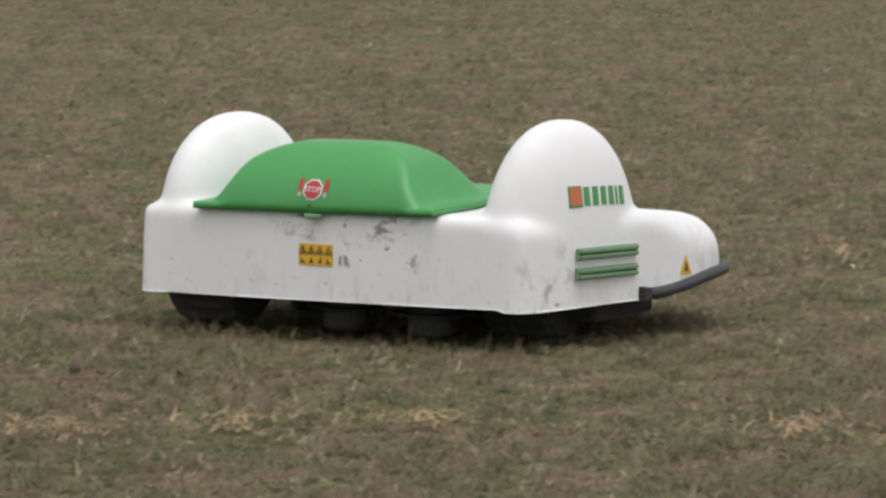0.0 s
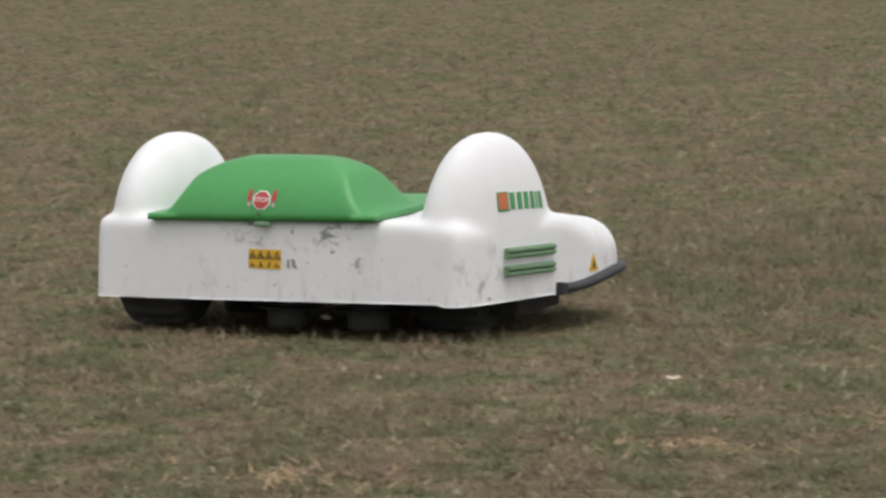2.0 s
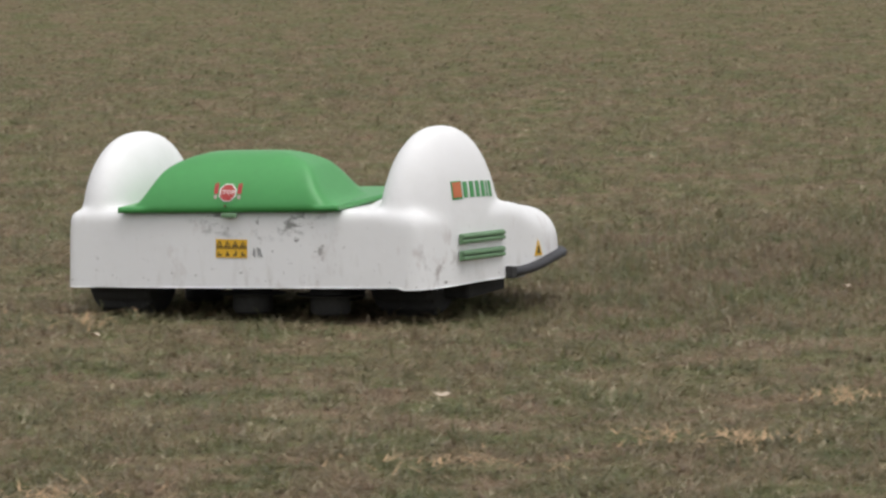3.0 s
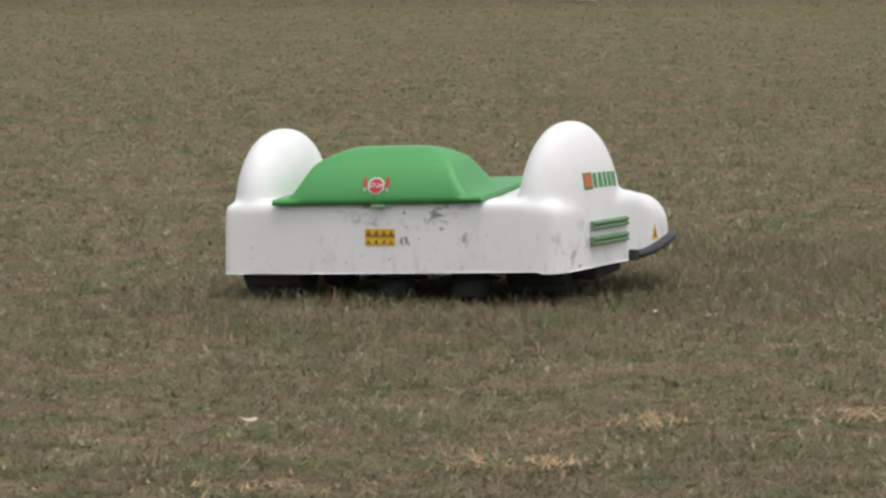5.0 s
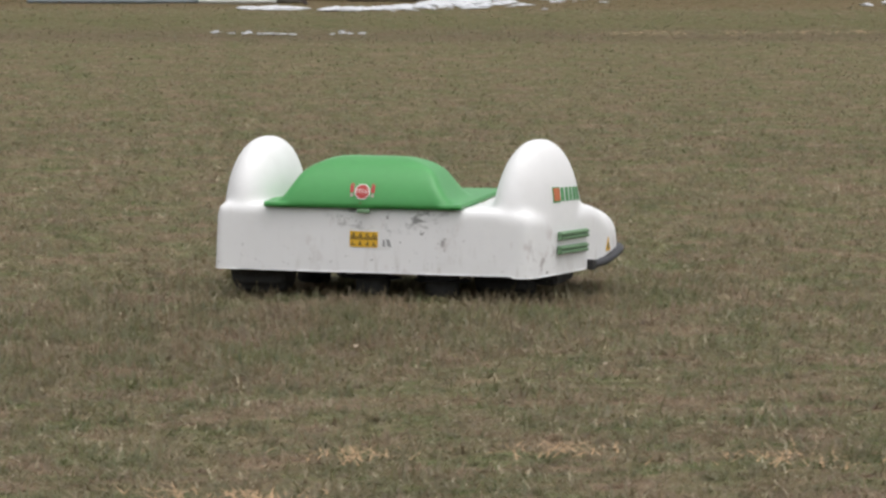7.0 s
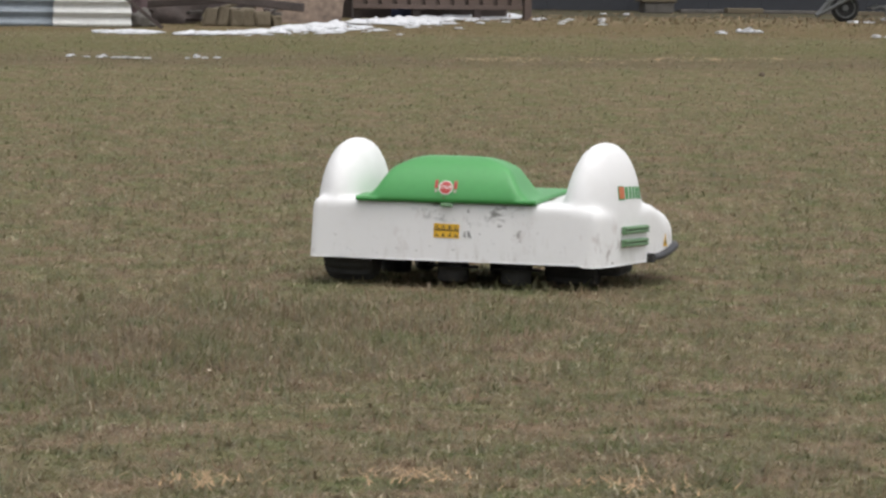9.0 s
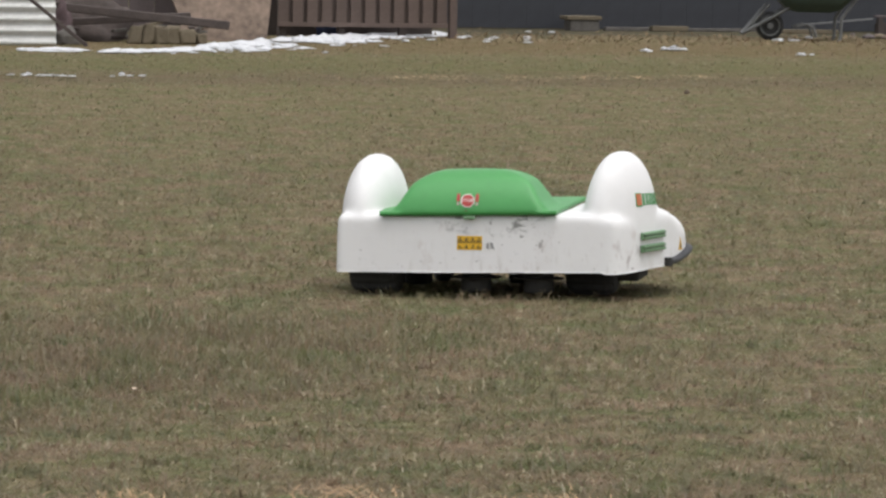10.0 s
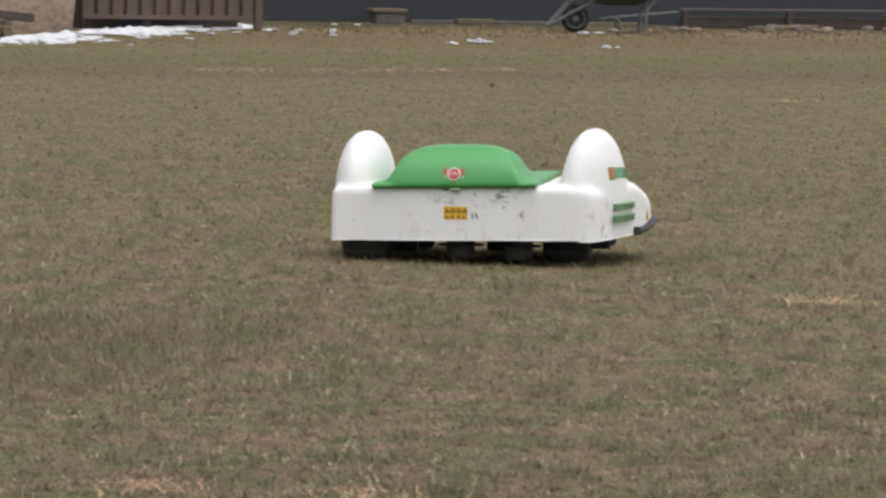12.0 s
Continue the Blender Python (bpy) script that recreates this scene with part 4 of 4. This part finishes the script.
    for x, y, w, h in ((14.09, 39.95, 0.055, 0.022), (14.40, 40.35, 0.05, 0.03), (14.50, 40.42, 0.07, 0.036), (14.55, 40.3, 0.05, 0.018), (16.58, 43.3, 0.07, 0.018), (16.70, 43.2, 0.06, 0.014), (17.2, 44.1, 0.05, 0.022), (15.28, 39.35, 0.05, 0.025), (15.36, 39.3, 0.03, 0.014), (19.0, 44.6, 0.06, 0.02),
                       (12.6, 43.0, 0.05, 0.012), (11.96, 41.35, 0.05, 0.012), (11.64, 40.96, 0.04, 0.012), (12.9, 42.4, 0.06, 0.014), (12.54, 42.0, 0.05, 0.016), (11.93, 40.6, 0.05, 0.012), (13.4, 43.1, 0.06, 0.016), (13.55, 43.4, 0.05, 0.016), (13.5, 42.6, 0.05, 0.014), (13.75, 43.2, 0.05, 0.013), (13.9, 42.7, 0.04, 0.016), (13.65, 41.9, 0.05, 0.012), (14.1, 43.3, 0.04, 0.02), (13.3, 42.0, 0.05, 0.014), (14.9, 45.0, 0.04, 0.02), (14.7, 45.1, 0.04, 0.016), (10.9, 38.8, 0.03, 0.012), (9.5, 38.3, 0.03, 0.010),
                       (7.10, 33.84, 0.03, 0.012), (7.15, 33.98, 0.035, 0.014), (7.21, 33.75, 0.04, 0.008), (7.29, 33.7, 0.03, 0.012), (7.35, 33.82, 0.035, 0.018), (7.40, 33.65, 0.045, 0.010), (7.47, 33.66, 0.05, 0.012), (7.54, 33.63, 0.05, 0.010), (7.60, 33.56, 0.04, 0.008), (7.90, 33.6, 0.025, 0.010), (8.02, 33.83, 0.035, 0.020), (8.05, 33.7, 0.03, 0.010), (8.14, 33.72, 0.035, 0.012)):
        seed += 1
        lump("snow_patch", "small leftover patch of snow in the grass", "snow", (x, y, 0.014), (w * 0.68, w, h * 0.65), SNOW, seed, n=3, group="snow patches in the grass")


def ground_bits():
    """Straw tufts, fallen leaves and bare clods on the lawn."""
    rng = random.Random(9)
    spots = [(-0.04, 9.16, 0.08), (-0.38, 9.12, 0.09), (0.68, 9.08, 0.1), (-0.72, 9.04, 0.1), (1.95, 9.68, 0.1), (2.1, 9.66, 0.09), (6.43, 14.76, 0.13), (6.5, 14.7, 0.08), (12.5, 29.0, 0.2), (3.38, 10.09, 0.12), (2.95, 10.33, 0.06), (2.48, 10.33, 0.07), (0.98, 12.1, 0.09), (1.49, 9.41, 0.1), (10.26, 33.5, 0.22), (10.76, 33.4, 0.22), (11.36, 33.6, 0.22), (9.9, 33.3, 0.2), (11.8, 33.7, 0.2), (12.4, 34, 0.2)]
    for x, y, r in spots:
        bm = bmesh.new()
        for k in range(75 if y < 25 else 40):
            a, d = rng.uniform(0, math.tau), r * abs(rng.gauss(0, 0.6))
            c = Vector((x + 2.0 * d * math.cos(a), y + 1.7 * d * math.sin(a), rng.uniform(0.02, 0.040)))
            t = rng.uniform(0, math.pi)
            v = Vector((math.cos(t), math.sin(t), rng.uniform(-0.3, 0.5) if y < 25 else 0.02)) * rng.uniform(0.01, 0.03) * (1.6 if y > 25 else 1)
            s = Vector((-math.sin(t), math.cos(t), 0)) * 0.0022 * (3 if y > 25 else 1)
            up = Vector((0, 0, 0.003))
            p = [bm.verts.new(q) for q in (c - v - s, c - v + s, c + v + up)]
            bm.faces.new(p)
        tagged(new("straw_tuft", mesh_of("straw_tuft", bm, STRAW)), "patch of dry orange-brown straw in the lawn", "straw", kind="stuff")
    for x, y, w, turn in ((1.594, 10.34, 0.021, 10), (2.98, 12.41, 0.014, 40), (3.51, 11.9, 0.008, 5), (0.96, 11.6, 0.020, 70)):
        bm = bmesh.new()
        n = 10
        top = [bm.verts.new((w * math.cos(k * math.tau / n), 0.55 * w * math.sin(k * math.tau / n) * (1 + 0.3 * (k % 2)), 0.006 + 0.35 * w * math.cos(k * math.tau / n) ** 2)) for k in range(n)]
        mid = bm.verts.new((0, 0, 0.004))
        low = bm.verts.new((0, 0, 0.0))
        for k in range(n):
            bm.faces.new((mid, top[k], top[(k + 1) % n]))
            bm.faces.new((low, top[(k + 1) % n], top[k]))
        ob = new("fallen_leaf", mesh_of("fallen_leaf", bm, LEAF))
        ob.matrix_basis = pose(x, y, 0.036, 8, 6, turn)
        tagged(ob, "pale dry fallen leaf curled on the grass", "leaf", "fallen leaves on the lawn")
    for k, (x, y, w) in enumerate(((-0.75, 9.95, 0.018), (11.37, 31.4, 0.022), (6.70, 15.8, 0.012))):
        lump("earth_clod", "dark clod of earth turned up in the lawn", "clod", (x, y, 0.016), (w, w * 0.8, w * 0.5 + 0.012), CLOD, 90 + k, n=2, group="clods of earth on the lawn")


back_of_lawn()
ground_bits()


# ---- driving: the machine drives off over the lawn ----
# seconds, x, y, pitch, roll, turn
MOW = [
    (0.0, -0.252, 10.491, -0.45, 0.30, -28.53),
    (0.5, 0.022, 10.747, -0.25, 0.35, -28.73),
    (1.0, 0.296, 10.988, -0.35, 0.35, -28.84),
    (1.5, 0.566, 11.229, -0.21, 0.84, -28.90),
    (2.0, 0.837, 11.553, -0.47, 0.24, -28.70),
    (2.5, 1.108, 11.873, -0.51, 0.02, -28.44),
    (3.0, 1.380, 12.179, -0.64, -0.65, -28.28),
    (3.2, 1.490, 12.284, -0.03, -1.42, -28.21),
    (4.8, 2.307, 12.951, 0.09, -0.45, -27.35),
    (5.0, 2.409, 13.072, 0.57, -1.03, -27.33),
    (5.5, 2.682, 13.383, 0.40, -0.90, -27.25),
    (6.0, 2.938, 13.572, 0.48, -0.79, -26.96),
    (6.5, 3.166, 13.739, 0.47, -0.05, -26.44),
    (7.0, 3.418, 14.019, 0.24, 1.05, -26.13),
    (7.2, 3.517, 14.135, -0.01, 0.69, -26.08),
    (8.8, 4.386, 15.207, -0.37, 1.21, -27.25),
    (9.0, 4.479, 15.266, -0.53, 1.26, -27.16),
    (9.5, 4.682, 15.372, -0.17, 0.11, -26.76),
    (10.0, 4.896, 15.519, 0.32, -0.53, -26.43),
    (10.5, 5.146, 15.756, 0.54, -0.48, -26.17),
    (11.0, 5.398, 16.016, 0.34, 0.09, -26.14),
    (11.5, 5.656, 16.312, 0.31, -0.12, -26.23),
    (12.0, 5.895, 16.562, 0.27, -0.44, -26.55),
]


def motions():
    walk(MOWER, [(t, pose(x, y, 0.004, p, r, a)) for t, x, y, p, r, a in MOW])
    times = [0.15 * k for k in range(81)]
    way, gone, steps = 0.0, [], []
    for t in times:
        x, y = (float(np.interp(t, [m[0] for m in MOW], [m[k] for m in MOW])) for k in (1, 2))
        way += math.hypot(x - gone[-1][0], y - gone[-1][1]) if gone else 0.0
        gone.append((x, y))
        steps.append(way)
    for w, x, y in WHEELS:
        walk(w, [(t, pose(x, y, 0.116, -math.degrees(s / 0.12))) for t, s in zip(times, steps)])


motions()
